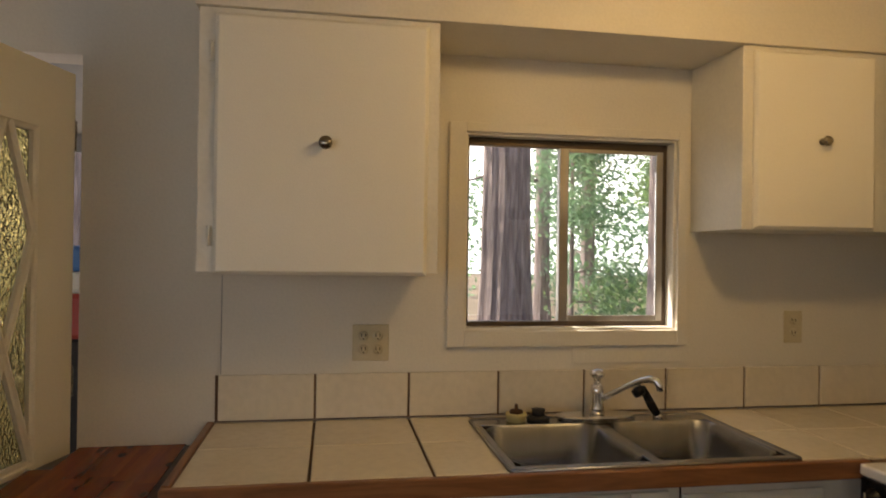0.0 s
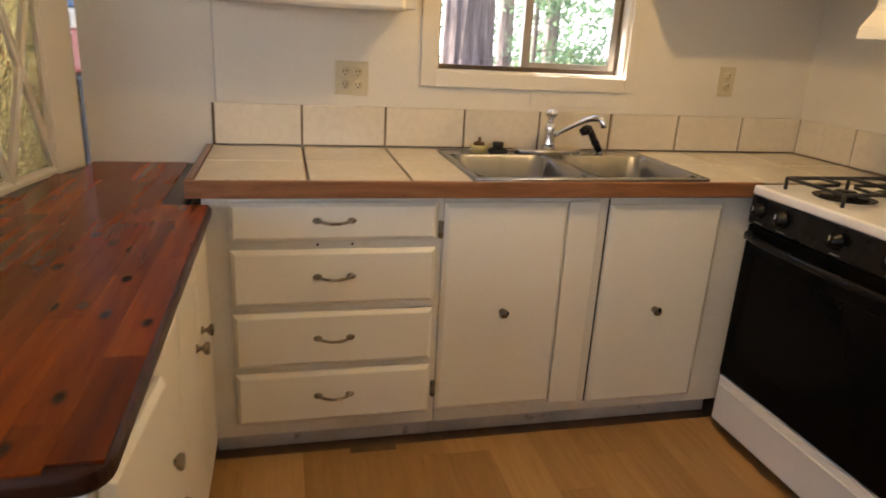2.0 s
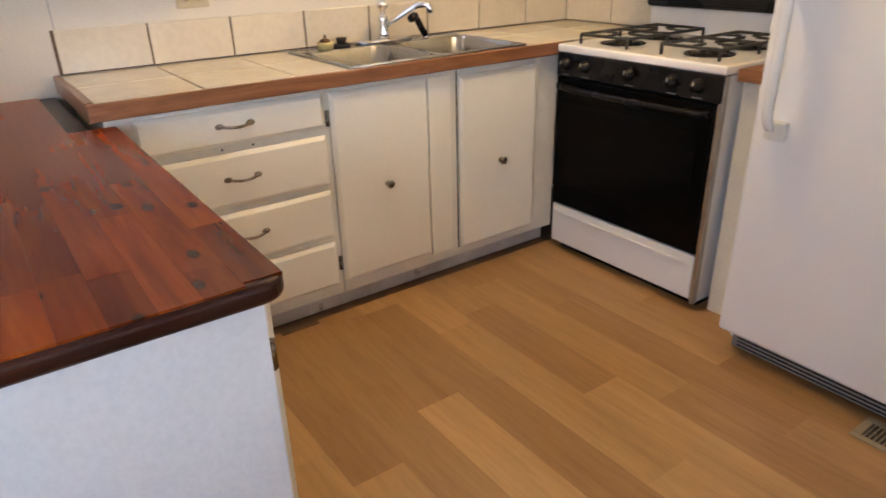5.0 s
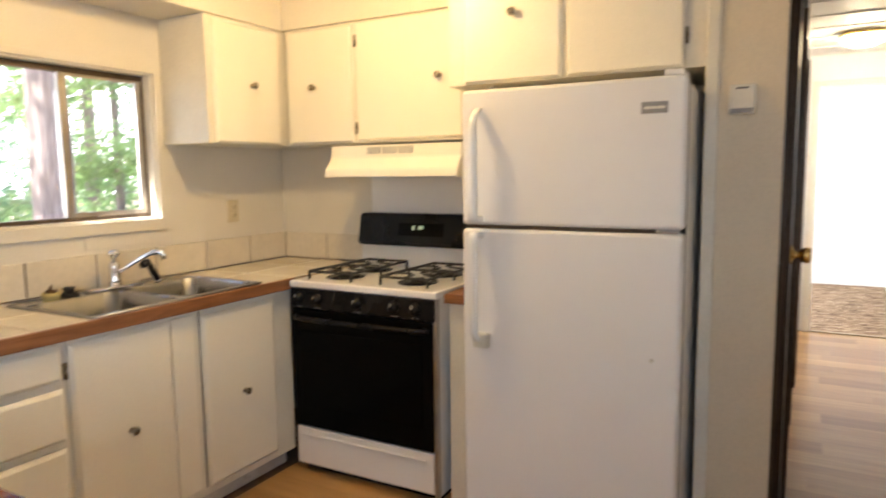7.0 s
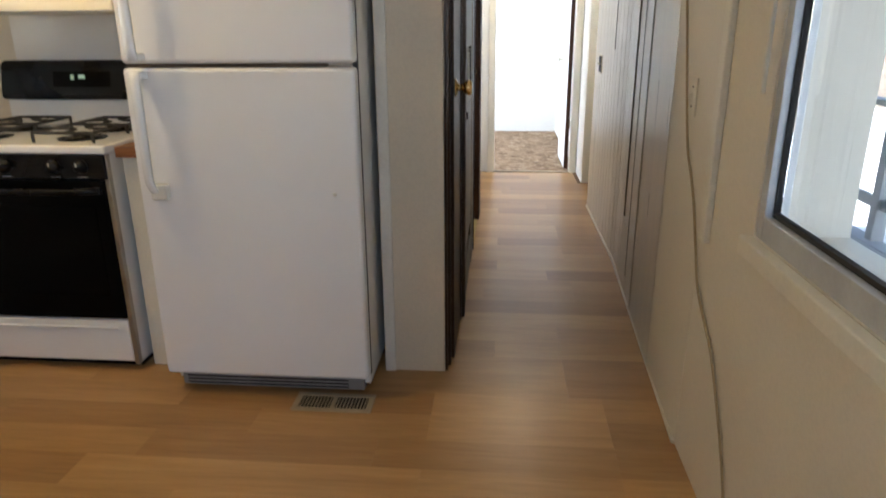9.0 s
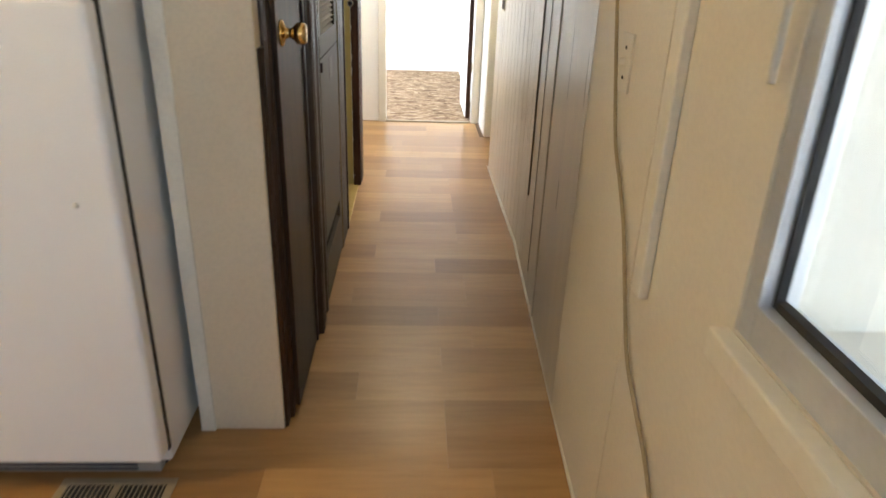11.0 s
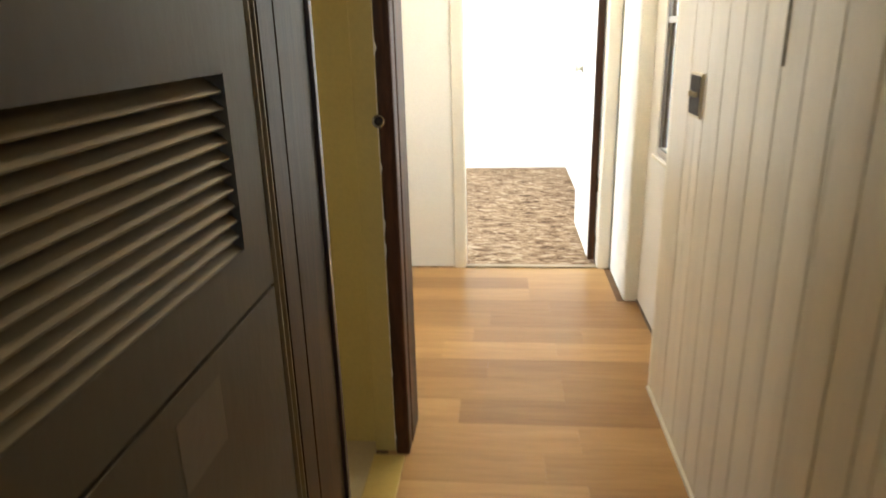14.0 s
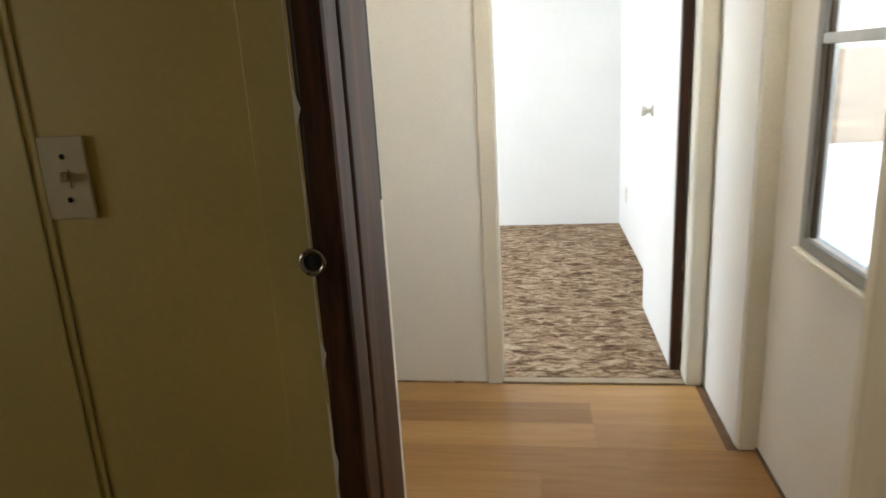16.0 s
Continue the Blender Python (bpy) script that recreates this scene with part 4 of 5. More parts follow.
h = fridge_handle(1.625, 1.222, d)
part("handle_mount", boxes((FX0 + 0.052, FX0 + 0.088, FF - 0.045, FF - 0.0002, 1.222, 1.245), bevel=0.004), WHITE_ENAMEL, h)
h = fridge_handle(0.775, 1.190, d2)
part("handle_mount", boxes((FX0 + 0.052, FX0 + 0.088, FF - 0.045, FF - 0.0002, 1.165, 1.188), bevel=0.004), WHITE_ENAMEL, h)
part("handle_foot", boxes((FX0 + 0.054, FX0 + 0.112, FF - 0.030, FF - 0.0002, 0.764, 0.818), bevel=0.005), OLD_WHITE, h)
part("top_hinge", boxes((FX1 - 0.07, FX1 - 0.012, FF + 0.01, FF + 0.12, 1.6905, 1.708), bevel=0.004), FRIDGE, r)
k = part("toe_grille", boxes((FX0 + 0.03, FX1 - 0.03, FF + 0.055, FF + 0.09, 0.012, 0.078), bevel=0.003), GREY, r, "grey slotted toe grille")
for j in range(4):
    part("slot", boxes((FX0 + 0.05, FX1 - 0.09, FF + 0.0535, FF + 0.0548, 0.020 + 0.014 * j, 0.026 + 0.014 * j)), DARKHOLE, k)
for x in (FX0 + 0.05, FX1 - 0.05):
    part("foot", lathe([(0, 0), (0.018, 0), (0.018, 0.008), (0.008, 0.010), (0.008, 0.03), (0, 0.03)], Matrix.Translation((x, FF + 0.11, 0.0))), BLACK, r)
    part("rear_foot", lathe([(0, 0), (0.018, 0), (0.018, 0.03), (0, 0.03)], Matrix.Translation((x, -0.12, 0.0))), BLACK, r)

# thermostat on the partition
t = thing("thermostat", (2.465, -0.56, 1.64), "small white wall thermostat", "thermostat")
part("housing", boxes((2.447, 2.527, -0.585, -0.5605, 1.578, 1.673), bevel=0.006), OLD_WHITE, t)
part("slot", boxes((2.469, 2.505, -0.5868, -0.5852, 1.658, 1.663)), DARKHOLE, t)
part("lower_strip", boxes((2.452, 2.522, -0.5875, -0.5852, 1.583, 1.596), bevel=0.001), GREY, t)

# ---- redwood peninsula ----
PZ0, PZ1 = 0.817, 0.857
PR, PL, PE = -2.360, -2.985, 1.780      # kitchen edge, far edge, free end
c = thing("peninsula_cabinet", (0.9, -2.62, 0), "white painted peninsula cabinet with doors to the kitchen", "cabinet")
part("carcass", boxes((0.60, 1.720, -2.84, -2.415, 0.0, PZ0 - 0.001), (0.02, 0.598, -2.84, -2.43, 0.0, PZ0 - 0.001), bevel=0.002), CABBODY, c)
part("end_panel", boxes((1.7205, 1.742, -2.92, -2.395, 0.0, PZ0 - 0.001), bevel=0.002), plain("cool_white_panel", (0.78, 0.78, 0.76), 0.45, var=0.06, scale=3, fine=80), c, "white painted end panel")
part("face_frame", boxes((0.60, 1.720, -2.4145, -2.395, 0.02, PZ0 - 0.001)), CABBODY, c)
for x0, x1, kx in ((0.62, 0.875, 0.83), (0.885, 1.16, 0.935), (1.17, 1.43, 1.385)):
    d = part("door", panel_face('Y', -2.395, x0, x1, 0.11, 0.79, 0.019, 0.010), CAB, c)
    knob(d, (kx, -2.376, 0.585), (0, 1, 0))
# a third door stands ajar, hinged by the free end
bm = panel_face('Y', 0.0, -0.27, 0.0, 0.11, 0.79, 0.019, 0.010)
ajar = Matrix.Translation((1.710, -2.393, 0)) @ Matrix.Rotation(radians(-5), 4, 'Z')
bm.transform(ajar)
d = part("door", bm, CAB, c, "cream door standing slightly ajar")
p = ajar @ Vector((-0.225, 0.019, 0.57))
knob(d, p, (0.15, 1, 0))
hinge(d, 'Y', -2.394, 1.727, 0.70)
hinge(d, 'Y', -2.394, 1.727, 0.18)


def corner(cx, cy, r, a0, n=6):
    return [(cx + r * math.cos(radians(a0 + 90 * i / n)), cy + r * math.sin(radians(a0 + 90 * i / n))) for i in range(n + 1)]


rc = 0.045
outline = [(0.002, -2.80), (0.30, -2.885), (0.9, PL)] + corner(PE - rc, PL + rc, rc, 270) + corner(PE - rc, PR - rc, rc, 0) + [(0.602, PR), (0.602, -2.4305), (0.002, -2.4305)]
top = thing("redwood_counter", (0.9, -2.62, PZ0), "knotty varnished redwood counter of glued strips", "counter")
part("core", prism(outline, PZ0, PZ1 - 0.0025, 0.012, 4), REDEDGE, top, "rounded redwood edge toned far darker than the top")


def inside(x0, x1, ya, yb):
    """Shortens a strip so that it stays on the slab."""
    m = 0.006
    hi = PE - m
    if yb > PR - rc:
        hi = PE - m - rc * 0.35 * max(0, (yb - (PR - rc)) / rc)
    if ya < PL + rc:
        hi = PE - m - rc * 0.35 * max(0, (PL + rc - ya) / rc)
    lo = 0.004
    if ya < -2.80:
        lo = 0.006 + 0.298 * (-2.80 - ya) / 0.085 if ya > -2.885 else 0.308 + 0.6 * (-2.885 - ya) / 0.10
    if yb > -2.430:
        lo = 0.606
    return max(x0, lo), min(x1, hi)


rng = random.Random(7)
nstrip = 10
wid = (PR - 0.006 - (PL + 0.004)) / nstrip
for i in range(nstrip):
    ya = PL + 0.004 + wid * i
    yb = ya + wid
    x = -rng.random() * 0.4
    while x < PE:
        x2 = x + rng.uniform(0.22, 0.62)
        a, b = inside(x, x2, ya, yb)
        if b - a > 0.02:
            bm = boxes((a - (a + b) / 2, b - (a + b) / 2 - 0.0003, -wid / 2, wid / 2 - 0.0003, -0.006, 0.0))
            piece("strip", mesh_of("strip", bm, REDWOOD), ((a + b) / 2, (ya + yb) / 2, PZ1), top)
        x = x2

# ---- open entry door with diamond lattice ----
d = tagged(new("door_1"), "open cream entry door with diamond lattice over amber pebbled glass", "door", "", "structure")
hx, hy = 0.012, -2.821
ang = radians(-13.3)
swing = Matrix.Translation((hx, hy, 0)) @ Matrix.Rotation(ang, 4, 'Z')
W = 0.82


def leaf(name, bm, mt, parent, label=""):
    bm.transform(swing)
    ob = part(name, bm, mt, parent, label)
    return ob


g0, g1, gz0, gz1 = 0.16, 0.61, 0.86, 1.80
body = leaf("leaf", boxes((0.0, g0, -0.04, 0.0, 0.02, 1.985), (g1, W, -0.04, 0.0, 0.02, 1.985), (g0, g1, -0.04, 0.0, 0.02, gz0), (g0, g1, -0.04, 0.0, gz1, 1.985)), CAB, d)
leaf("glass", boxes((g0, g1, -0.024, -0.019, gz0, gz1)), PEBBLE, body, "amber pebbled glass")
bars = []


def bar(a, b, w=0.014):
    (xa, za), (xb, zb) = a, b
    ln = math.hypot(xb - xa, zb - za)
    bm = bmesh.new()
    prof = [(-w, 0.0), (-w * 0.9, 0.012), (-w * 0.35, 0.014), (0, 0.019), (w * 0.35, 0.014), (w * 0.9, 0.012), (w, 0.0)]
    A = [bm.verts.new((0, y, z)) for y, z in prof]
    B = [bm.verts.new((ln, y, z)) for y, z in prof]
    bm.faces.new(A), bm.faces.new(B[::-1])
    for i in range(len(prof)):
        bm.faces.new((A[i], B[i], B[(i + 1) % len(prof)], A[(i + 1) % len(prof)]))
    bmesh.ops.recalc_face_normals(bm, faces=bm.faces)
    bm.transform(Matrix.Translation((xa, -0.0185, za)) @ Matrix.Rotation(-math.atan2(zb - za, xb - xa), 4, 'Y') @ Matrix.Rotation(radians(-90), 4, 'X'))
    return bm


mx = (g0 + g1) / 2
LEAN, STEP_X = 0.35, (g1 - g0) / 2      # tall diamonds, two across the glass
for k in range(-5, 6):
    for way in (-1, 1):
        x0 = mx + STEP_X * k
        ends = sorted(((g0 - x0) / (way * LEAN), (g1 - x0) / (way * LEAN)))
        za, zb = max(0.0, ends[0]), min(gz1 - gz0, ends[1])
        if zb - za > 0.05:
            leaf("lattice_bar", bar((x0 + way * LEAN * za, gz0 + za), (x0 + way * LEAN * zb, gz0 + zb)), TRIM, body)
for a, b in (((g0, gz0), (g1, gz0)), ((g0, gz1), (g1, gz1)), ((g0, gz0), (g0, gz1)), ((g1, gz0), (g1, gz1))):
    leaf("lattice_frame", bar(a, b, 0.016), TRIM, body)
kn = lathe([(0, 0), (0.032, 0), (0.030, 0.006), (0.013, 0.012), (0.012, 0.032), (0.024, 0.042), (0.028, 0.056), (0.022, 0.068), (0, 0.070)], Matrix.Translation((W - 0.10, 0.0, 0.93)) @ Matrix.Rotation(radians(-90), 4, 'X'))
leaf("door_knob", kn, BRASS, body, "brass door knob")
dbolt = merge(lathe([(0, 0), (0.030, 0), (0.027, 0.008), (0, 0.009)], Matrix.Translation((W - 0.07, 0.0, 1.25)) @ Matrix.Rotation(radians(-90), 4, 'X')), boxes((W - 0.085, W - 0.055, 0.009, 0.022, 1.245, 1.255), bevel=0.002))
leaf("deadbolt", dbolt, BRASS, body, "brass deadbolt turn")
leaf("latch_plate", boxes((W, W + 0.002, -0.034, -0.008, 0.90, 0.96)), NICKEL, body)
for z in (0.3, 1.06, 1.8):
    leaf("hinge", tube([(-0.006, -0.004, z - 0.045), (-0.006, -0.004, z + 0.045)], 0.006), NICKEL, body)
leaf("panel_mould", boxes((0.13, 0.70, 0.0005, 0.012, 0.16, 0.18), (0.13, 0.70, 0.0005, 0.012, 0.70, 0.72), (0.13, 0.15, 0.0005, 0.012, 0.181, 0.699), (0.68, 0.70, 0.0005, 0.012, 0.181, 0.699), bevel=0.003), TRIM, body)

# ---- hall, inner side ----
def moulding(name, parent, y0, y1, z0, z1, x, out=0.014, mt=WALNUT_TRIM):
    """A vertical casing with a rounded, beaded face towards +x."""
    bm = bmesh.new()
    n = 10
    prof = [(x, y0)]
    for i in range(n + 1):
        u = i / n
        prof.append((x + out * (0.55 + 0.45 * abs(math.sin(math.pi * u * 2))) * (1 if 0 < i < n else 0.6), y0 + (y1 - y0) * u))
    prof.append((x, y1))
    A = [bm.verts.new((a, b, z0)) for a, b in prof]
    B = [bm.verts.new((a, b, z1)) for a, b in prof]
    bm.faces.new(A[::-1]), bm.faces.new(B)
    for i in range(len(prof)):
        bm.faces.new((A[i], A[(i + 1) % len(prof)], B[(i + 1) % len(prof)], B[i]))
    bmesh.ops.recalc_face_normals(bm, faces=bm.faces)
    return part(name, bm, mt, parent)


def brass_knob(name, parent, at, way, mt=BRASS, big=1.0):
    m = Matrix.Translation(at) @ Vector(way).to_track_quat('Z', 'Y').to_matrix().to_4x4() @ Matrix.Scale(big, 4)
    return part(name, lathe([(0, 0), (0.033, 0), (0.032, 0.004), (0.024, 0.008), (0.013, 0.012), (0.012, 0.024), (0.016, 0.030), (0.026, 0.040), (0.0275, 0.050), (0.025, 0.060), (0.020, 0.063), (0.008, 0.0635), (0, 0.061)], m, 28), mt, parent, "polished brass knob")


# corner casing and closet door
SHIFT[0] = 0.0
built("partition_edge_strip", boxes((2.373, 2.415, -0.570, -0.5605, 0.0, H - 0.002), bevel=0.003), TRIM, "white edge strip on the partition", "trim")
c = tagged(new("closet_casing"), "dark walnut casing with a chipped corner strip", "trim", "", "structure")
moulding("corner_strip", c, -0.550, -0.512, 0.0, 1.085, 2.6125, 0.010)
moulding("side_casing", c, -0.509, -0.470, 0.0, H - 0.01, 2.6125, 0.020)
SHIFT[0] = HALL
moulding("hinge_casing", c, 0.105, 0.165, 0.0, 2.06, HW - 0.05, 0.055)
moulding("middle_casing", c, 0.17, 0.335, 0.0, 2.06, HW - 0.05, 0.050)
part("head_casing", boxes((2.6155, 2.66, -0.34, 0.10, 2.0, 2.058), bevel=0.003), WALNUT_TRIM, c)
# Dark sheet that paints in the shade behind the closet door's gaps.
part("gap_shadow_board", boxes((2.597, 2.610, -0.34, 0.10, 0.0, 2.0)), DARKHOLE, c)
d = tagged(part("door_2", boxes((2.612, 2.643, -0.332, 0.098, 0.012, 1.995), bevel=0.002), WALNUT), "closed dark walnut closet door with a brass knob", "door", "", "structure")
brass_knob("door_knob", d, (2.643, -0.272, 1.105), (1, 0, 0))
part("edge_bead", boxes((2.6435, 2.649, 0.045, 0.062, 0.012, 1.995), bevel=0.002), WALNUT_TRIM, d)

# furnace closet door with a louvred vent
d = tagged(new("door_3"), "brown-grey furnace closet door with a louvred vent", "door", "", "structure")
ya, yb = 0.345, 0.895
la, lb, lz0, lz1 = 0.385, 0.812, 1.030, 1.234
part("upper_leaf", boxes((HW - 0.035, HW - 0.004, ya, la, 0.957, 2.04), (HW - 0.035, HW - 0.004, lb, yb, 0.957, 2.04), (HW - 0.035, HW - 0.004, la, lb, 0.957, lz0), (HW - 0.035, HW - 0.004, la, lb, lz1, 2.04)), GREYPANEL, d)
part("lower_leaf", boxes((HW - 0.035, HW - 0.004, ya, yb, 0.275, 0.951), (HW - 0.035, HW - 0.004, 0.82, yb, 0.20, 0.274), (HW - 0.035, HW - 0.004, ya, yb, 0.02, 0.199), bevel=0.001), GREYPANEL, d)
part("return_air_slot", boxes((HW - 0.030, HW - 0.020, ya, 0.82, 0.20, 0.274)), DARKHOLE, d)
# Dark sheet for the unlit closet behind slats and slot.
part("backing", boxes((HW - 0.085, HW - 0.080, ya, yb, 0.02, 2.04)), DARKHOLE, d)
n = 11
for k in range(n):
    z = lz0 + (lz1 - lz0) * (k + 0.5) / n
    bm = boxes((-0.018, 0.018, la + 0.001, lb - 0.001, -0.0015, 0.0015), bevel=0.0006, seg=1)
    bm.transform(Matrix.Translation((HW - 0.022, 0, z)) @ Matrix.Rotation(radians(38), 4, 'Y'))
    part("slat", bm, LOUVRE, d)
part("tape_mark", boxes((HW - 0.0038, HW - 0.003, 0.60, 0.70, 0.845, 0.925)), plain("faded_label", (0.12, 0.095, 0.066), 0.5), d, "faded unreadable label")
part("finger_latch", boxes((HW - 0.0035, HW + 0.004, ya + 0.004, ya + 0.016, 0.910, 0.943), bevel=0.002), WALNUT_TRIM, d)
for k in range(7):
    part("vent_hole", boxes((HW - 0.0038, HW - 0.003, 0.845, 0.87, 0.30 + 0.022 * k, 0.31 + 0.022 * k)), DARKHOLE, d)

c = tagged(new("furnace_wall_boards"), "dark walnut panel boards beside the bathroom door", "wall panel", "", "structure")
moulding("reed_strip", c, 0.897, 0.935, 0.0, 2.06, HW - 0.035, 0.034, LOUVRE)
part("board", boxes((HW - 0.035, HW - 0.003, 0.937, 0.997, 0.0, 2.06), bevel=0.0015), WALNUT, c)
part("board", boxes((HW - 0.035, HW - 0.003, 1.001, 1.146, 0.0, 2.06), bevel=0.0015), WALNUT, c)
part("corner_bead", boxes((HW - 0.10, HW + 0.003, 1.148, 1.166, 0.0, 2.06), bevel=0.002), WALNUT_TRIM, c)

# bathroom doorway
c = tagged(new("bathroom_jamb"), "worn dark stained bathroom door jamb with a strike hole", "door jamb", "", "structure")
part("strike_jamb", boxes((HW - 0.032, HW + 0.012, 1.852, 1.918, 0.0, 2.06), bevel=0.008), JAMB, c)
part("stop", boxes((HW - 0.10, HW - 0.0325, 1.872, 1.918, 0.0, 2.06), bevel=0.002), YELLOW, c)
part("head_jamb", boxes((HW - 0.10, HW + 0.004, 1.167, 1.844, 2.03, 2.059), bevel=0.002), JAMB, c)
part("strike_cup", lathe([(0.014, 0.001), (0.018, 0.001), (0.018, 0.004), (0.013, 0.004), (0.010, -0.004), (0, -0.004)], look((HW - 0.030, 1.8515, 1.045), (HW - 0.030, 5, 1.045)), 20), NICKEL, c, "tarnished strike cup")
part("strike_dark", lathe([(0, 0), (0.012, 0), (0.012, 0.0015), (0, 0.0015)], look((HW - 0.030, 1.8512, 1.045), (HW - 0.030, 5, 1.045)), 16), DARKHOLE, c)
part("face_casing", boxes((HW + 0.0005, HW + 0.014, 1.9185, 2.055, 0.0, 2.06), bevel=0.006, seg=3), JAMB, c)
rj = random.Random(5)
chip = bmesh.new()
prev = None
for k in range(90):
    z = 0.02 + 2.0 * k / 89
    w = max(0.0006, rj.gauss(0.0012, 0.0012) + (0.005 if rj.random() < 0.06 else 0.0))
    row = [chip.verts.new((HW - 0.0335, 1.8512, z)), chip.verts.new((HW - 0.0335 + w, 1.8508, z)), chip.verts.new((HW - 0.0335 + w, 1.8522, z)), chip.verts.new((HW - 0.0335, 1.8526, z))]
    if prev:
        for q in range(4):
            chip.faces.new((prev[q], prev[(q + 1) % 4], row[(q + 1) % 4], row[q]))
    prev = row
part("chipped_paint_edge", chip, TRIM, c, "flaked cream paint along the bare edge")
# Dark strip standing in for the shaded slit beside the casing.
part("split_line", boxes((HW + 0.0005, HW + 0.011, 2.058, 2.072, 1.08, 2.06)), DARKHOLE, c)
part("edge_strip", boxes((HW + 0.0005, HW + 0.006, 2.074, 2.098, 0.0, 2.06), bevel=0.001), TRIM, c)
part("threshold", boxes((HW - 0.10, HW - 0.002, 1.168, 1.843, -0.004, 0.008), bevel=0.003), plain("yellow_metal_threshold", (0.58, 0.42, 0.12), 0.4, 0.3, stain=(0.3, 0.2, 0.08)), c, "worn yellow threshold strip")
outlet((2.264, 1.919, 1.152), (0, -1, 0), 0.070, 0.115, toggle=True, label="almond light switch on the yellow bathroom wall")
for x in (2.205, 2.222):
    part("panel_groove", boxes((x, x + 0.003, 1.9175, 1.9195, 0.0, H)), plain("old_yellow_seam", (0.40, 0.33, 0.12), 0.6), c)

# ---- bedroom doorway and door ----
c = tagged(new("bedroom_casing"), "cream painted casing round the bedroom doorway", "trim", "", "structure")
part("side_casing", boxes((2.690, 2.748, END - 0.014, END - 0.0005, 0.0, 2.115), bevel=0.003), TRIM, c)
part("side_casing", boxes((3.475, 3.533, END - 0.014, END - 0.0005, 0.0, 2.115), bevel=0.003), TRIM, c)
part("head_casing", boxes((2.7485, 3.4745, END - 0.014, END - 0.0005, 2.075, 2.115), bevel=0.003), TRIM, c)
part("jamb", boxes((2.7355, 2.752, END, END + 0.09, 0.0, 2.09), (3.473, 3.489, END, END + 0.09, 0.0, 2.09), (2.7525, 3.4725, END, END + 0.09, 2.075, 2.0905)), TRIM, c)
part("threshold", boxes((2.7525, 3.4725, END - 0.012, END + 0.03, 0.0, 0.009), bevel=0.003), VENT, c)
d = tagged(part("door_4", boxes((3.432, 3.466, END + 0.115, END + 0.83, 0.02, 2.06), bevel=0.002), WALL2), "open white bedroom door with a dark worn edge", "door", "", "structure")
part("dark_edge", boxes((3.4315, 3.4665, END + 0.085, END + 0.1145, 0.02, 2.06), bevel=0.001), JAMB, d, "dark brown bare door edge")
brass_knob("door_knob", d, (3.4315, END + 0.67, 1.03), (-1, 0, 0), OLD_WHITE, 0.85)
for z in (0.45, 1.75):
    part("hinge", tube([(3.468, END + 0.083, z - 0.04), (3.468, END + 0.083, z + 0.04)], 0.006), NICKEL, d)
outlet((EW + 0.032, 5.95, 0.31), (-1, 0, 0), 0.07, 0.115, material=OLD_WHITE, label="white outlet low on the bedroom wall")

# ---- outer hall door ----
c = tagged(new("outer_door_frame"), "white painted outer door frame", "door frame", "", "structure")
part("north_post", boxes((EW + 0.034, EW + 0.128, 3.128, 3.1495, 0.0, 2.06), bevel=0.003), TRIM, c)
part("south_post", boxes((EW + 0.002, EW + 0.128, 2.315, 2.334, 0.0, 2.06), bevel=0.002), TRIM, c)
part("head", boxes((EW + 0.002, EW + 0.128, 2.3345, 3.1275, 2.02, 2.059), bevel=0.002), TRIM, c)
part("weather_strip", boxes((EW + 0.088, EW + 0.0945, 2.3345, 3.1275, 0.0005, 0.010)), DARKALU, c)
part("edge_trim", boxes((EW - 0.012, EW - 0.001, 2.301, 2.332, 0.0, H), bevel=0.002), TRIM, c)
dx0, dx1 = EW + 0.095, EW + 0.127
oy0, oy1, oz0, oz1 = 2.44, 2.875, 0.79, 1.92
d = tagged(part("door_5", boxes((dx0, dx1, 2.336, oy0, 0.01, 2.015), (dx0, dx1, oy1, 3.127, 0.01, 2.015), (dx0, dx1, oy0, oy1, 0.01, oz0), (dx0, dx1, oy0, oy1, oz1, 2.015)), WALL2), "white outer door with a tall two-part window", "door", "", "structure")
part("window_frame", boxes((dx0 - 0.012, dx0 - 0.0005, oy0 - 0.03, oy0, oz0 - 0.03, oz1 + 0.03), (dx0 - 0.012, dx0 - 0.0005, oy1, oy1 + 0.03, oz0 - 0.03, oz1 + 0.03), (dx0 - 0.013, dx0 - 0.0005, oy0 + 0.0005, oy1 - 0.0005, oz0 - 0.03, oz0), (dx0 - 0.013, dx0 - 0.0005, oy0 + 0.0005, oy1 - 0.0005, oz1, oz1 + 0.03), bevel=0.002), GREY, d, "grey window frame")
part("glazing_bar", boxes((dx0 - 0.010, dx0 + 0.02, oy0 + 0.0005, oy1 - 0.0005, 1.275, 1.30), bevel=0.002), ALU, d)
part("inner_frame", boxes((dx0 + 0.002, dx0 + 0.014, oy0 + 0.0005, oy0 + 0.016, oz0 + 0.001, oz1 - 0.001), (dx0 + 0.002, dx0 + 0.014, oy1 - 0.016, oy1 - 0.0005, oz0 + 0.001, oz1 - 0.001)), DARKALU, d)
for za, zb in ((oz0 + 0.001, 1.2745), (1.3005, oz1 - 0.001)):
    p = part("pane", boxes((dx0 + 0.016, dx0 + 0.020, oy0 + 0.001, oy1 - 0.001, za, zb)), GLASS, d)
    p.visible_shadow = False
part("sill", boxes((dx0 - 0.03, dx0 - 0.0135, oy0 - 0.03, oy1 + 0.03, oz0 - 0.045, oz0 - 0.0305), bevel=0.003), TRIM, d)

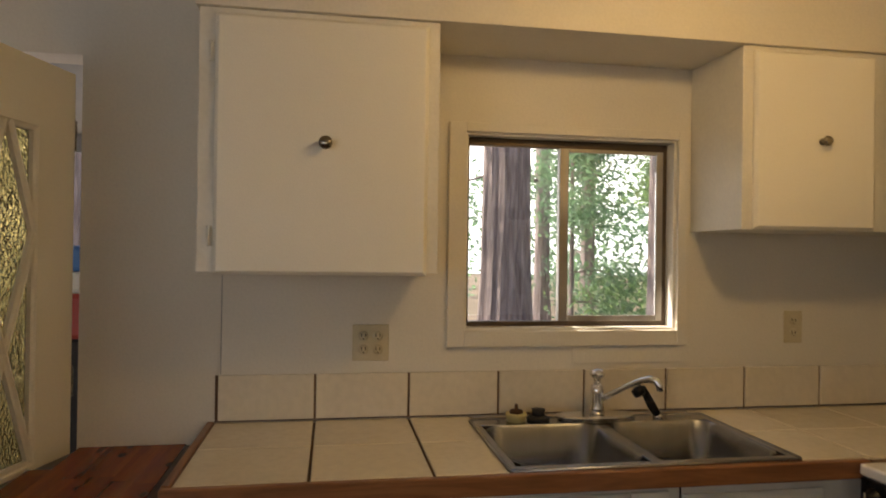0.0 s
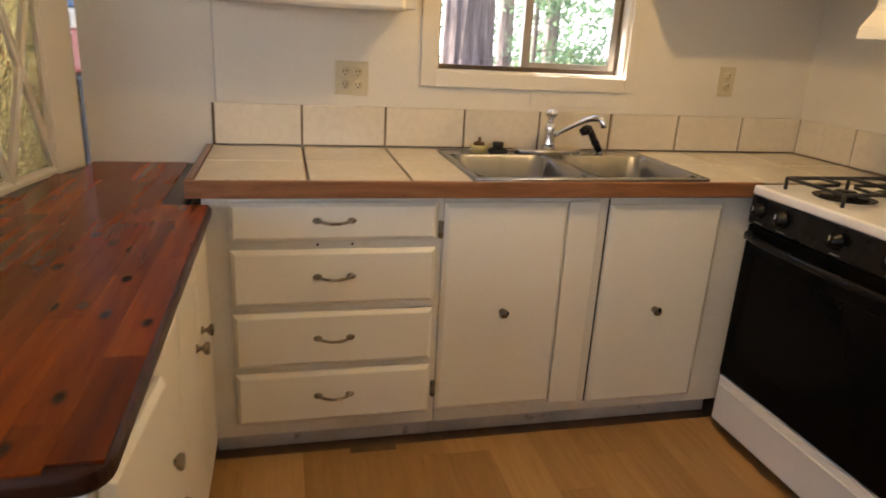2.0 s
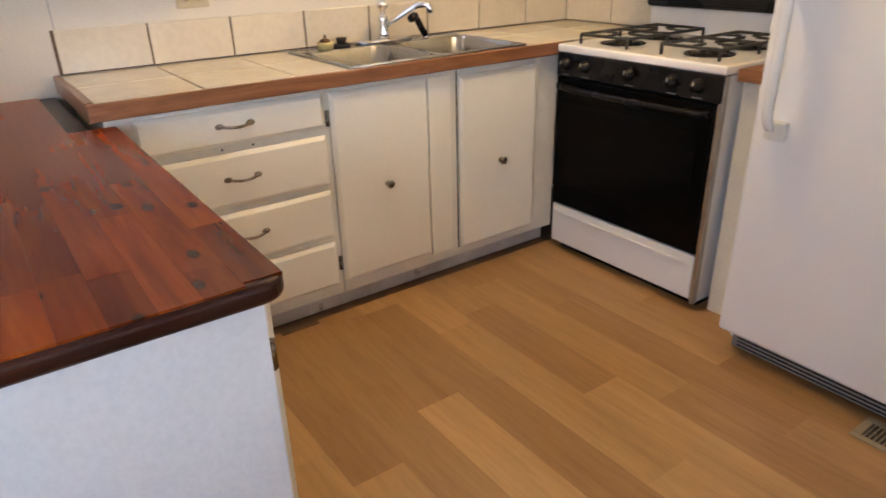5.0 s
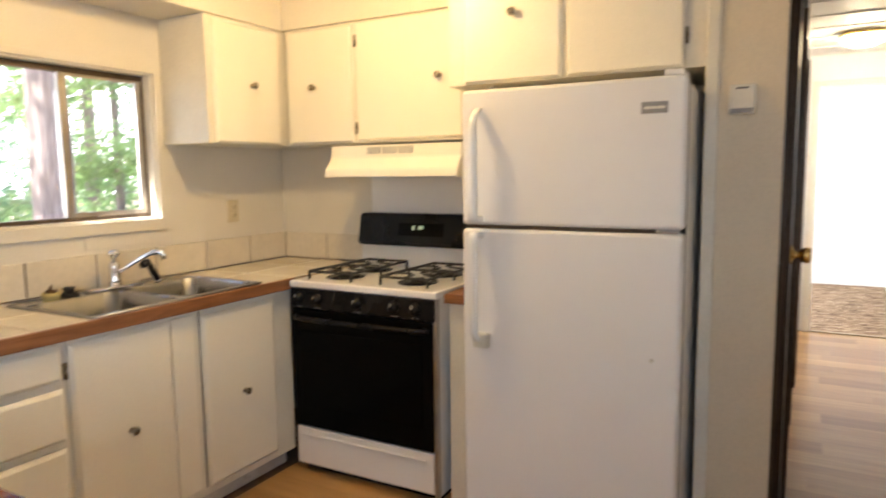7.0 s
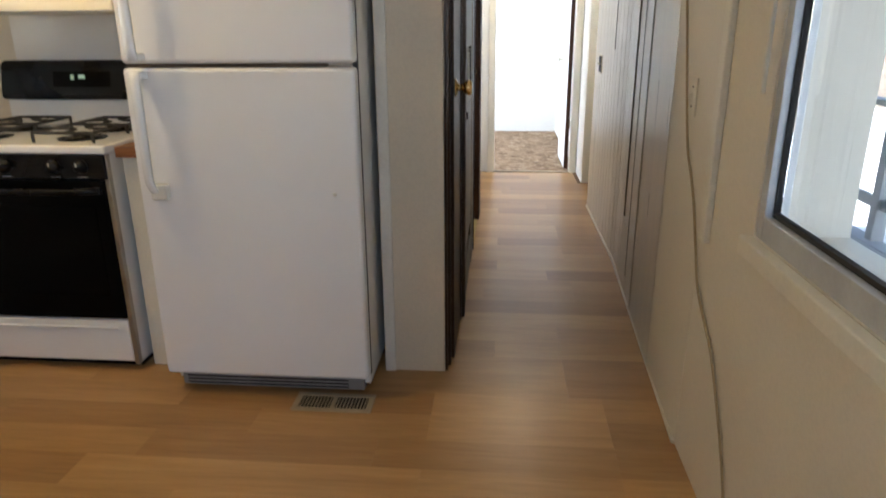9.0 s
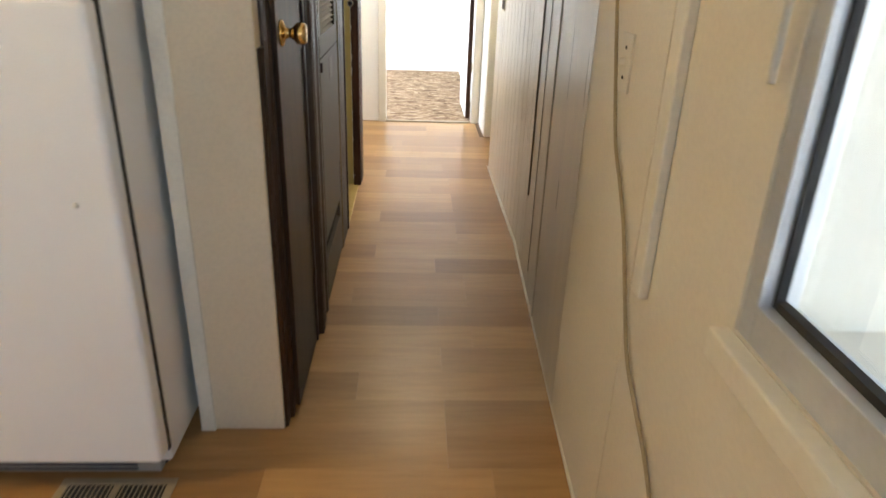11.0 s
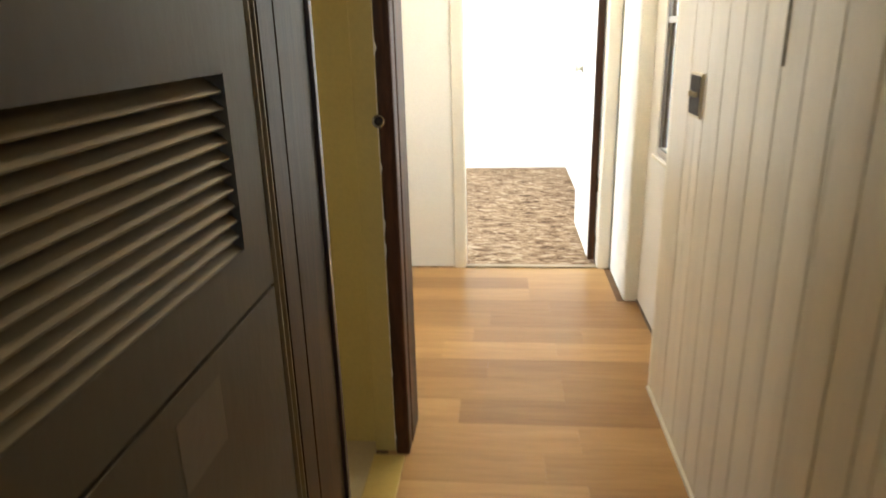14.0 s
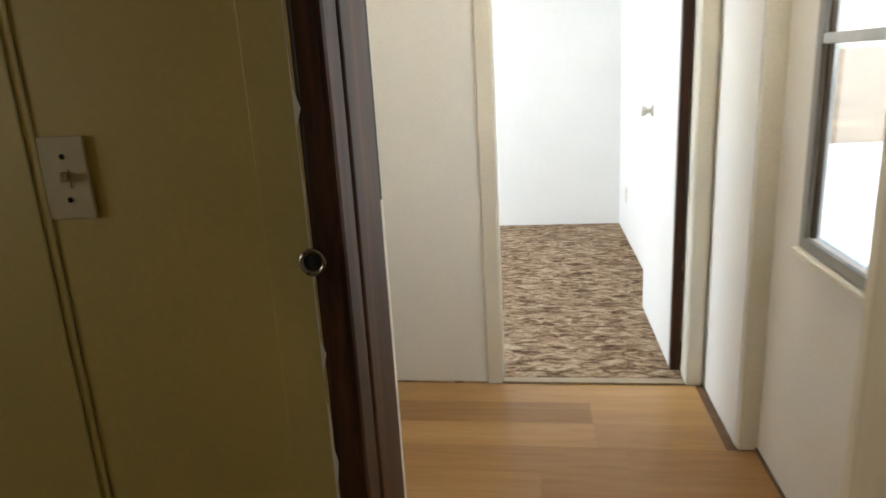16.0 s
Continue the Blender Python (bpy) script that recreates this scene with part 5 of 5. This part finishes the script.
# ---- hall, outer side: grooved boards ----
# Backing darker than the boards, so the grooves carry painted shade.
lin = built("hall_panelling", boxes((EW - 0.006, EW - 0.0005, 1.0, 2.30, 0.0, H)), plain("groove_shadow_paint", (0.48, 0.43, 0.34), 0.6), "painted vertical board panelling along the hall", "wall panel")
edges = [1.00, 1.11, 1.24, 1.36, 1.472, 1.58, 1.70, 1.815, 1.955, 2.11, 2.30]
for a, b in zip(edges, edges[1:]):
    part("board", boxes((EW - 0.014, EW - 0.0065, a + 0.0015, b - 0.0015, 0.0, H), bevel=0.002, seg=1), BOARD, lin)
SHIFT[0] = 0.0
for a, b in ((-1.0012, -0.45), (-0.45, 0.10), (0.13, 0.325), (0.327, 0.57), (0.57, 0.67), (0.67, 0.81), (0.81, 0.869)):
    part("board", prism([(face(a), a + 0.0015), (EW - 0.0005, a + 0.0015), (EW - 0.0005, b - 0.0015), (face(b), b - 0.0015)], 0.0, H, 0.0015, 1), BOARD if b > -0.4 else WALL, lin)
part("batten", tube([(east(0.115) - 0.012, 0.115, 0.0), (east(0.115) - 0.012, 0.115, 1.574)], 0.006, 10), BOARD, lin)
for y, z0, z1, r in ((0.515, 0.375, H - 0.02, 0.006), (1.33, 1.19, H - 0.02, 0.0035), (0.335, 0.10, 2.2, 0.002)):
    part("seam_strip", tube([(east(y) - 0.014, y, z0), (east(y) - 0.014, y, z1)], r, 8), plain("taupe_seam_strip", (0.25, 0.21, 0.15), 0.5), lin)
part("ledge_strip", boxes((east(-0.2) - 0.035, east(-0.5) - 0.002, -0.52, 0.13, 1.580, 1.608), bevel=0.003), BOARD, lin)
part("panel_gap", boxes((east(-0.2) - 0.030, east(-0.5) - 0.002, -0.52, 0.13, 1.574, 1.5795)), DARKHOLE, lin)
built("baseboard", prism([(face(-0.99) - 0.010, -0.99), (face(-0.99) - 0.0005, -0.99), (face(-0.45) - 0.0005, -0.45), (EW - 0.0145, 0.87), (EW - 0.0145, 2.17), (EW - 0.024, 2.17), (EW - 0.024, 0.87)], 0.0, 0.012), TRIM, "thin white floor bead along the hall", "baseboard")
SHIFT[0] = HALL
sw = outlet((EW - 0.0145, 2.026, 1.083), (-1, 0, 0), 0.112, 0.122, double=True, material=PLATE, toggle=True, label="cream switch plate with a dark speckled face")
part("speckled_face", boxes((EW - 0.0225, EW - 0.0206, 1.976, 2.076, 1.030, 1.136), bevel=0.0006, seg=1), plain("dark_speckled_enamel", (0.020, 0.010, 0.006), 0.6, var=0.7, scale=60, fine=200, spec=0.2, stain=(0.12, 0.08, 0.04)), sw)
SHIFT[0] = 0.0
outlet((face(-0.765) - 0.0005, -0.765, 1.106), (-1, 0, 0), 0.072, 0.118, material=OLD_WHITE, toggle=True, label="aged white light switch beside the hanging cord")

# ---- east kitchen wall: corner strip, cord, window, air conditioner ----
t = built("corner_trim", boxes((EK - 0.020, EK - 0.0005, -1.098, -1.052, 0.73, H - 0.005), bevel=0.004), TRIM, "white vertical trim strip ending above the floor", "trim")
cord = [(face(y) - d if y > -1.0 else EK - d, y, z) for y, z, d in ((-0.44, 1.66, 0.030), (-0.465, 1.61, 0.034), (-0.50, 1.54, 0.009), (-0.575, 1.38, 0.008), (-0.656, 1.21, 0.009), (-0.72, 1.08, 0.010), (-0.789, 0.95, 0.010), (-0.86, 0.875, 0.008), (-0.934, 0.802, 0.009), (-1.0, 0.69, 0.009), (-1.067, 0.582, 0.009), (-1.15, 0.52, 0.008), (-1.243, 0.459, 0.008), (-1.35, 0.341, 0.008), (-1.45, 0.20, 0.008), (-1.55, 0.006, 0.010))]
smooth = []
for i in range(len(cord) - 1):
    p0, p1, p2, p3 = (Vector(cord[max(0, min(len(cord) - 1, i + k))]) for k in (-1, 0, 1, 2))
    for k in range(5):
        u = k / 5
        smooth.append(0.5 * (2 * p1 + (p2 - p0) * u + (2 * p0 - 5 * p1 + 4 * p2 - p3) * u * u + (3 * p1 - p0 - 3 * p2 + p3) * u ** 3))
tagged(part("power_cord", tube(smooth, 0.0042, 8), CORD), "beige power cord hanging from the air conditioner", "cord")

a = thing("air_conditioner", (EW - 0.12, -0.47, 1.622), "beige wall air conditioner with a brown grille", "air conditioner")
AX0, AX1, AY0, AY1, AZ0, AZ1 = 3.335, east(-0.4) - 0.0145, -0.69, -0.25, 1.622, 1.875
part("case", boxes((AX0 + 0.02, AX1, AY0, AY1, AZ0, AZ1), bevel=0.008), plain("beige_appliance_plastic", (0.50, 0.44, 0.33), 0.45), a)
fr = part("front", boxes((AX0, AX0 + 0.0195, AY0 + 0.005, AY1 - 0.005, AZ0 + 0.005, AZ1 - 0.005), bevel=0.006), plain("beige_front_plastic", (0.46, 0.40, 0.30), 0.45), a)
part("grille", boxes((AX0 - 0.004, AX0 - 0.0005, AY0 + 0.03, AY1 - 0.03, AZ0 + 0.10, AZ1 - 0.02)), plain("brown_grille_foam", (0.07, 0.05, 0.035), 0.8), fr, "dark brown intake grille")
for k in range(14):
    yy = AY0 + 0.05 + (AY1 - AY0 - 0.10) * k / 13
    part("grille_bar", boxes((AX0 - 0.007, AX0 - 0.0042, yy - 0.003, yy + 0.003, AZ0 + 0.10, AZ1 - 0.02)), plain("brown_bar", (0.11, 0.08, 0.055), 0.6) if k == 0 else bpy.data.materials["brown_bar"], fr)
for k in range(4):
    part("outlet_slat", boxes((AX0 - 0.006, AX0 - 0.0005, AY0 + 0.14, AY1 - 0.03, AZ0 + 0.014 + 0.02 * k, AZ0 + 0.025 + 0.02 * k), bevel=0.001, seg=1), RUBBER, fr)

W0, W1, WZ0, WZ1 = -3.2, -1.40, 0.845, 2.0
w = built("window_2", boxes((EK - 0.014, EK - 0.0005, W0 - 0.05, W0, WZ0 - 0.045, WZ1 + 0.045), (EK - 0.014, EK - 0.0005, W0 + 0.0005, W1 - 0.0005, WZ1, WZ1 + 0.045), bevel=0.003), TRIM, "large aluminium window with a cream surround", "window")
part("sill", boxes((EK - 0.030, EK - 0.0005, W0 + 0.0005, W1 + 0.012, WZ0 - 0.045, WZ0 - 0.0005), bevel=0.004), TRIM, w)
part("frame", boxes((EK + 0.004, EK + 0.060, W1 - 0.034, W1 - 0.0005, WZ0, WZ1 - 0.0005), (EK + 0.004, EK + 0.060, W0 + 0.0005, W0 + 0.04, WZ0, WZ1 - 0.0005), (EK + 0.004, EK + 0.060, W0 + 0.0405, W1 - 0.0345, WZ0, WZ0 + 0.055), (EK + 0.004, EK + 0.060, W0 + 0.0405, W1 - 0.0345, WZ1 - 0.04, WZ1 - 0.0005), (EK + 0.02, EK + 0.05, -2.32, -2.28, WZ0 + 0.0555, WZ1 - 0.0405), bevel=0.002), PALEALU, w, "dull aluminium frame")
part("gasket", boxes((EK + 0.022, EK + 0.036, W1 - 0.040, W1 - 0.0345, WZ0 + 0.0555, WZ1 - 0.0405), (EK + 0.022, EK + 0.036, -2.2795, W1 - 0.0445, WZ0 + 0.0555, WZ0 + 0.067)), RUBBER, w, "black glazing gasket")
p = part("pane", boxes((EK + 0.038, EK + 0.042, W0 + 0.0405, W1 - 0.0345, WZ0 + 0.0555, WZ1 - 0.0405)), GLASS, w)
p.visible_shadow = False
t = tagged(part("blind_wand", tube([(EK - 0.020, -1.395, 2.05), (EK - 0.020, -1.39, 1.7), (EK - 0.019, -1.385, 1.17)], [0.004, 0.004, 0.0055], 8), OLD_WHITE), "thin white blind wand beside the window", "blind wand")

# ---- floor register ----
v = thing("floor_register", (2.22, -0.825, 0), "beige metal floor register with slotted vents", "vent")
VX0, VX1, VY0, VY1 = 2.075, 2.37, -0.890, -0.765
part("frame", boxes((VX0, VX1, VY0, VY0 + 0.022, 0.0005, 0.005), (VX0, VX1, VY1 - 0.022, VY1, 0.0005, 0.005), (VX0, VX0 + 0.022, VY0 + 0.0225, VY1 - 0.0225, 0.0005, 0.005), (VX1 - 0.022, VX1, VY0 + 0.0225, VY1 - 0.0225, 0.0005, 0.005), (2.214, 2.231, VY0 + 0.0225, VY1 - 0.0225, 0.0005, 0.005), bevel=0.001, seg=1), VENT, v)
part("well", boxes((VX0 + 0.0225, VX1 - 0.0225, VY0 + 0.0225, VY1 - 0.0225, 0.0005, 0.001)), DARKHOLE, v)
for x0, x1 in ((VX0 + 0.024, 2.213), (2.232, VX1 - 0.024)):
    for k in range(9):
        xx = x0 + (x1 - x0) * (k + 0.5) / 9
        part("slat", boxes((xx - 0.0013, xx + 0.0013, VY0 + 0.0225, VY1 - 0.0225, 0.0012, 0.0045)), VENT, v)

# ---- ceiling lamps ----
def dome_lamp(x, y, label):
    t = thing("ceiling_lamp", (x, y, H - 0.11), label, "ceiling lamp")
    part("base", lathe([(0, 0), (0.15, 0), (0.15, -0.018), (0.13, -0.022), (0, -0.022)], Matrix.Translation((x, y, H - 0.008))), BRASS, t)
    p = part("shade", lathe([(0.128, -0.031), (0.14, -0.045), (0.12, -0.075), (0.07, -0.098), (0, -0.106)], Matrix.Translation((x, y, H)), 28), DOME, t, "glowing white glass dome")
    p.visible_shadow = False
    return t


dome_lamp(2.98, 2.49, "lit glass dome lamp on the hall ceiling")
dome_lamp(1.15, -1.15, "lit glass dome lamp on the kitchen ceiling")

# ---- outdoors ----
G = -0.75
built("ground", boxes((-400, 400, -400, 400, G - 0.5, G)), EARTH, "shaded forest floor round the mobile home", "ground")


def trunk_bm(h, r0, r1, lean=(0, 0), seg=40, seed=0):
    """A tapered trunk with deep upright bark ridges."""
    rg = random.Random(seed)
    ph = [rg.uniform(0, 6.28) for _ in range(6)]
    bm = bmesh.new()
    rings = []
    n = 18
    for i in range(n + 1):
        u = i / n
        z = G - 0.1 + h * u
        r = r1 + (r0 - r1) * (1 - u) ** 1.2 + r0 * 0.45 * max(0, 1 - u * 9) ** 2
        row = []
        for k in range(seg):
            a = 2 * math.pi * k / seg
            ridge = 0.06 * math.sin(a * 13 + ph[0] + 1.2 * math.sin(u * 9 + ph[1])) + 0.035 * math.sin(a * 23 + ph[2] + 2 * math.sin(u * 14 + ph[3]))
            row.append(bm.verts.new((lean[0] * u + r * (1 + ridge) * math.cos(a), lean[1] * u + r * (1 + ridge) * math.sin(a), z)))
        rings.append(row)
    for a, b in zip(rings, rings[1:]):
        for k in range(seg):
            bm.faces.new((a[k], a[(k + 1) % seg], b[(k + 1) % seg], b[k]))
    bm.faces.new(rings[-1])
    return bm


def leaf_mesh(name, centres, count, spread, size, mt, seed):
    """Many small bent leaves about a set of branch places."""
    rg = np.random.default_rng(seed)
    c = np.array(centres)[rg.integers(0, len(centres), count)] + rg.normal(0, 1, (count, 3)) * np.array(spread)
    a = rg.normal(0, 1, (count, 3))
    a /= np.linalg.norm(a, axis=1, keepdims=True)
    b = np.cross(a, rg.normal(0, 1, (count, 3)))
    b /= np.linalg.norm(b, axis=1, keepdims=True)
    s = size * rg.uniform(0.5, 1.4, (count, 1))
    n = np.cross(a, b)
    v = np.stack([c - a * s, c + b * s * 0.45 + n * s * 0.15, c + a * s, c - b * s * 0.45 + n * s * 0.15], 1).reshape(-1, 3)
    me = bpy.data.meshes.new(name)
    me.from_pydata(v.tolist(), [], np.arange(count * 4).reshape(-1, 4).tolist())
    me.materials.append(mt)
    return me


def tree(x, y, h, r0, r1, label, seed, leaves=2500, low=3.0, mt=LEAF, reach=3.0, lean=(0, 0), size=0.09):
    t = thing("tree", (x, y, G), label, "tree", "trees round the home")
    bm = trunk_bm(h, r0, r1, lean, 56 if r0 > 0.3 else 16, seed)
    bm.transform(Matrix.Translation((x, y, 0)))
    part("trunk", bm, BARK, t)
    rg = random.Random(seed)
    tips, rods = [], []
    for k in range(14):
        z = low + (h - low) * rg.random()
        a = rg.uniform(0, 6.28)
        ln = reach * rg.uniform(0.5, 1.0) * (1.15 - 0.6 * (z - low) / max(0.1, h - low))
        base = Vector((x + lean[0] * z / h, y + lean[1] * z / h, z))
        end = base + Vector((math.cos(a) * ln, math.sin(a) * ln, -0.12 * ln))
        mid = (base + end) / 2 + Vector((0, 0, 0.10 * ln))
        rods.append(tube([base, mid, end], [max(0.02, r1 * 0.4), max(0.014, r1 * 0.25), 0.008], 6))
        tips += [tuple(base.lerp(end, f)) for f in (0.35, 0.55, 0.75, 0.9, 1.0)]
    part("limbs", merge(*rods), BARK, t)
    part("crown", leaf_mesh("crown", tips, leaves, (0.35, 0.35, 0.22), size, mt, seed), mt, t)
    return t


tree(-8.6, 0.82, 18, 0.42, 0.24, "great redwood with furrowed reddish bark", 3, 2500, 8.0)
tree(-7.0, 2.88, 16, 0.29, 0.2, "redwood trunk with pale brown bark", 4, 2000, 7.5)
tree(-12.0, 3.62, 15, 0.17, 0.09, "slim pale tree trunk among leaves", 5, 7000, 1.0, LEAF2, 3.0, size=0.06)
tree(-16.0, 3.85, 18, 0.22, 0.18, "far redwood in the bright woods", 6, 2200, 2.0, LEAF2, 3.4)
tree(-11.0, 6.8, 9, 0.12, 0.05, "leafy young tree in sun", 8, 9000, 0.0, LEAF, 2.6, size=0.06)
tree(-10.0, 2.5, 5, 0.06, 0.03, "low leafy understorey tree", 9, 9000, -0.3, LEAF2, 1.6, size=0.05)
tree(-10.5, 4.7, 5.5, 0.08, 0.03, "leafy understorey tree in sun", 10, 8000, -0.3, LEAF, 2.1, size=0.05)
tree(-14.5, 8.5, 12, 0.2, 0.08, "leafy woodland tree beyond the others", 12, 5000, 0.0, LEAF, 3.4)
tree(-9.0, -6.05, 14, 0.38, 0.16, "redwood beside the entry", 13, 3000, 5.0)
rg = np.random.default_rng(21)
cent = np.stack([rg.uniform(-30, -19, 110), rg.uniform(3, 22, 110), rg.uniform(-0.6, 4.2, 110)], 1).tolist()
tagged(new("far_woods", leaf_mesh("far_woods", cent, 7000, (0.9, 0.9, 0.6), 0.15, LEAF2, 22)), "bright mixed foliage of the woods behind", "woods", "", "stuff")
# Both backdrops emit light of their own to whiten the far view.
built("backdrop", boxes((-66.0, -65.5, -60, 90, G + 0.021, 16)), glowing("glowing_west_haze", (0.92, 0.97, 0.95), 1.0), "glowing backdrop wall for the bright distance behind the woods", "backdrop")
built("backdrop_east", boxes((65.5, 66.0, -60, 90, G + 0.021, 14)), glowing("glowing_east_haze", (0.90, 0.95, 0.92), 0.5), "glowing backdrop wall for the bright distance beyond the yard", "backdrop")
# Assumed drive, added as pale ground to fill the white view.
built("gravel_drive", boxes((-70, -10.5, -40, 2.0, G + 0.001, G + 0.02)), PALE, "pale gravel drive added for the bright area beyond the redwood", "drive")

# deck, rail and shed on the east side
built("gravel_yard", boxes((EW + 2.1, EW + 16, -14, 16, G + 0.001, G + 0.02)), PALE, "gravel yard toned pale for a bright view", "yard")
dk = built("deck", boxes((EW + 0.16, EW + 2.0, -6.0, 4.5, G + 0.005, -0.16)), SIDING, "weathered grey timber deck", "deck")
dm = mesh_of("deck_board", boxes((-0.068, 0.068, -5.2, 5.2, -0.016, 0.016), bevel=0.003, seg=1), DECK)
for k in range(13):
    piece("deck_board", dm, (EW + 0.24 + 0.142 * k, -0.75, -0.142), dk)
pr = thing("deck_roof", (EW + 1.2, -1.9, 2.25), "grey slatted porch roof over the deck", "porch roof")
part("sheet", boxes((EW + 0.45, EW + 2.5, -6.0, 2.1, 2.30, 2.34)), SIDING, pr)
for k in range(14):
    part("purlin", boxes((EW + 0.45, EW + 2.5, -5.9 + 0.6 * k, -5.82 + 0.6 * k, 2.20, 2.299), bevel=0.003, seg=1), SIDING, pr)
part("fascia", boxes((EW + 2.5005, EW + 2.53, -6.0, 2.1, 2.08, 2.36)), SIDING, pr)
for yy in (-5.5, -1.9, 1.7):
    part("post", boxes((EW + 2.38, EW + 2.47, yy, yy + 0.09, G + 0.021, 2.199), bevel=0.004), DECK, pr)
rl = thing("deck_rail", (EW + 1.95, -0.75, -0.12), "weathered grey deck railing", "railing")
part("top_rail", boxes((EW + 1.90, EW + 2.02, -5.9, 4.4, 0.80, 0.84), bevel=0.004), DECK, rl)
part("lower_rail", boxes((EW + 1.94, EW + 1.98, -5.9, 4.4, 0.10, 0.18), bevel=0.004), DECK, rl)
for k in range(9):
    part("post", boxes((EW + 1.92, EW + 2.01, -5.85 + 1.27 * k, -5.76 + 1.27 * k, -0.122, 0.80), bevel=0.004), DECK, rl)
s = thing("neighbour_shed", (EW + 9, 4.0, G), "boarded shed across the yard, whitened for a bright view", "shed")
part("wall", boxes((EW + 7.0, EW + 11.0, 1.5, 9.0, G + 0.02, 2.2)), PALE_SIDING, s)
part("roof", boxes((EW + 6.6, EW + 11.4, 1.1, 9.4, 2.2, 2.38), bevel=0.01), DECK, s)
for k in range(30):
    part("siding_batten", boxes((EW + 6.975, EW + 6.999, 1.55 + 0.25 * k, 1.59 + 0.25 * k, G + 0.03, 2.19)), PALE_SIDING, s)
part("window", boxes((EW + 6.96, EW + 6.974, 3.62, 4.6, 0.5, 1.4)), BLACK_GLASS, s)
tree(EW + 12, -3.0, 12, 0.25, 0.1, "tree across the yard", 30, 5000, 0.5, LEAF, 3.0)
tree(EW + 14, 12.0, 14, 0.3, 0.1, "tree across the yard", 31, 5000, 0.5, LEAF2, 3.0)

# things on the entry porch, seen past the door's hinge side except the awning
built("porch", boxes((-2.2, -0.125, -4.6, -2.4, G + 0.003, -0.05)), DECK, "weathered entry porch floor", "porch")
# Awning out of view, added to cut daylight through the entry door.
pw = thing("entry_shade_awning", (-1.3, -3.5, 2.2), "unseen grey awning added to shade the entry porch", "awning")
part("sheet", boxes((-2.6, -0.13, -5.0, -2.0, 2.22, 2.26)), SIDING, pw)
part("fascia", boxes((-2.63, -2.601, -5.0, -2.0, 2.10, 2.28)), SIDING, pw)
for yy in (-4.9, -2.15):
    part("post", boxes((-2.58, -2.50, yy, yy + 0.08, G + 0.001, 2.219), bevel=0.004), DECK, pw)
pwl = thing("porch_screen", (-1.2, -4.62, -0.05), "grey boarded screen at the side of the porch", "screen")
for k in range(14):
    part("board", boxes((-2.2 + 0.148 * k, -2.056 + 0.148 * k, -4.64, -4.615, -0.05, 1.95), bevel=0.003, seg=1), DECK, pwl)
b = thing("porch_bin", (-1.0, -3.25, -0.05), "blue, white and red plastic bins stacked on the porch", "bin")
part("lower_bin", boxes((-1.25, -0.75, -3.48, -3.02, -0.05, 1.08), bevel=0.02), RUBBER, b)
part("middle_bin", boxes((-1.22, -0.78, -3.46, -3.04, 1.081, 1.27), bevel=0.02), RED, b)
part("upper_bin", boxes((-1.20, -0.80, -3.45, -3.05, 1.361, 1.47), bevel=0.02), BLUE, b)
part("bin_lid", boxes((-1.23, -0.77, -3.47, -3.03, 1.271, 1.36), bevel=0.02), OLD_WHITE, b)

# ---- floor planks, last ----
PW = 0.155
lengths = (0.47, 0.62, 0.78, 0.94, 1.10)
plank = {l: mesh_of("plank", boxes((-l / 2 + 0.0001, l / 2 - 0.0001, -PW / 2 + 0.0001, PW / 2 - 0.0001, -0.0058, 0.0)), LAMINATE) for l in lengths}
rg = random.Random(11)
made = 0
y = END - 0.142 - PW / 2
while y > -4.6:
    x = EW + 0.09 if 2.1 < y < 3.05 else EW - 0.001
    if y > 1.97 + PW / 2:
        stop = 1.57
    elif y > -0.40 - PW / 2:
        stop = HW - 0.06
    elif y > -2.40:
        stop = 0.55
    else:
        stop = 1.6
    first = rg.choice((0.30, 0.42, 0.55, 0.70))
    cut = None
    while x > stop + 0.05:
        l = rg.choice(lengths)
        if cut is None:
            cut = first
            l = round(first, 3)
        l = min(l, x - stop)
        key = round(l, 3)
        if key not in plank:
            plank[key] = mesh_of("plank", boxes((-key / 2 + 0.0001, key / 2 - 0.0001, -PW / 2 + 0.0001, PW / 2 - 0.0001, -0.0058, 0.0)), LAMINATE)
        piece("plank", plank[key], (x - key / 2, y, 0.0), floor)
        made += 1
        x -= l
    y -= PW
rows = []
while y > SOUTH:
    for x in (0.0, 0.9, 1.8, 2.7):
        rows.append((x + 0.0005, min(x + 0.9, EW) - 0.0005, y - PW / 2, y + PW / 2 - 0.0008, -0.0058, 0.0))
    y -= PW
ob = part("plank_rest", boxes(*rows), LAMINATE, floor)
tagged(ob, kind="stuff")
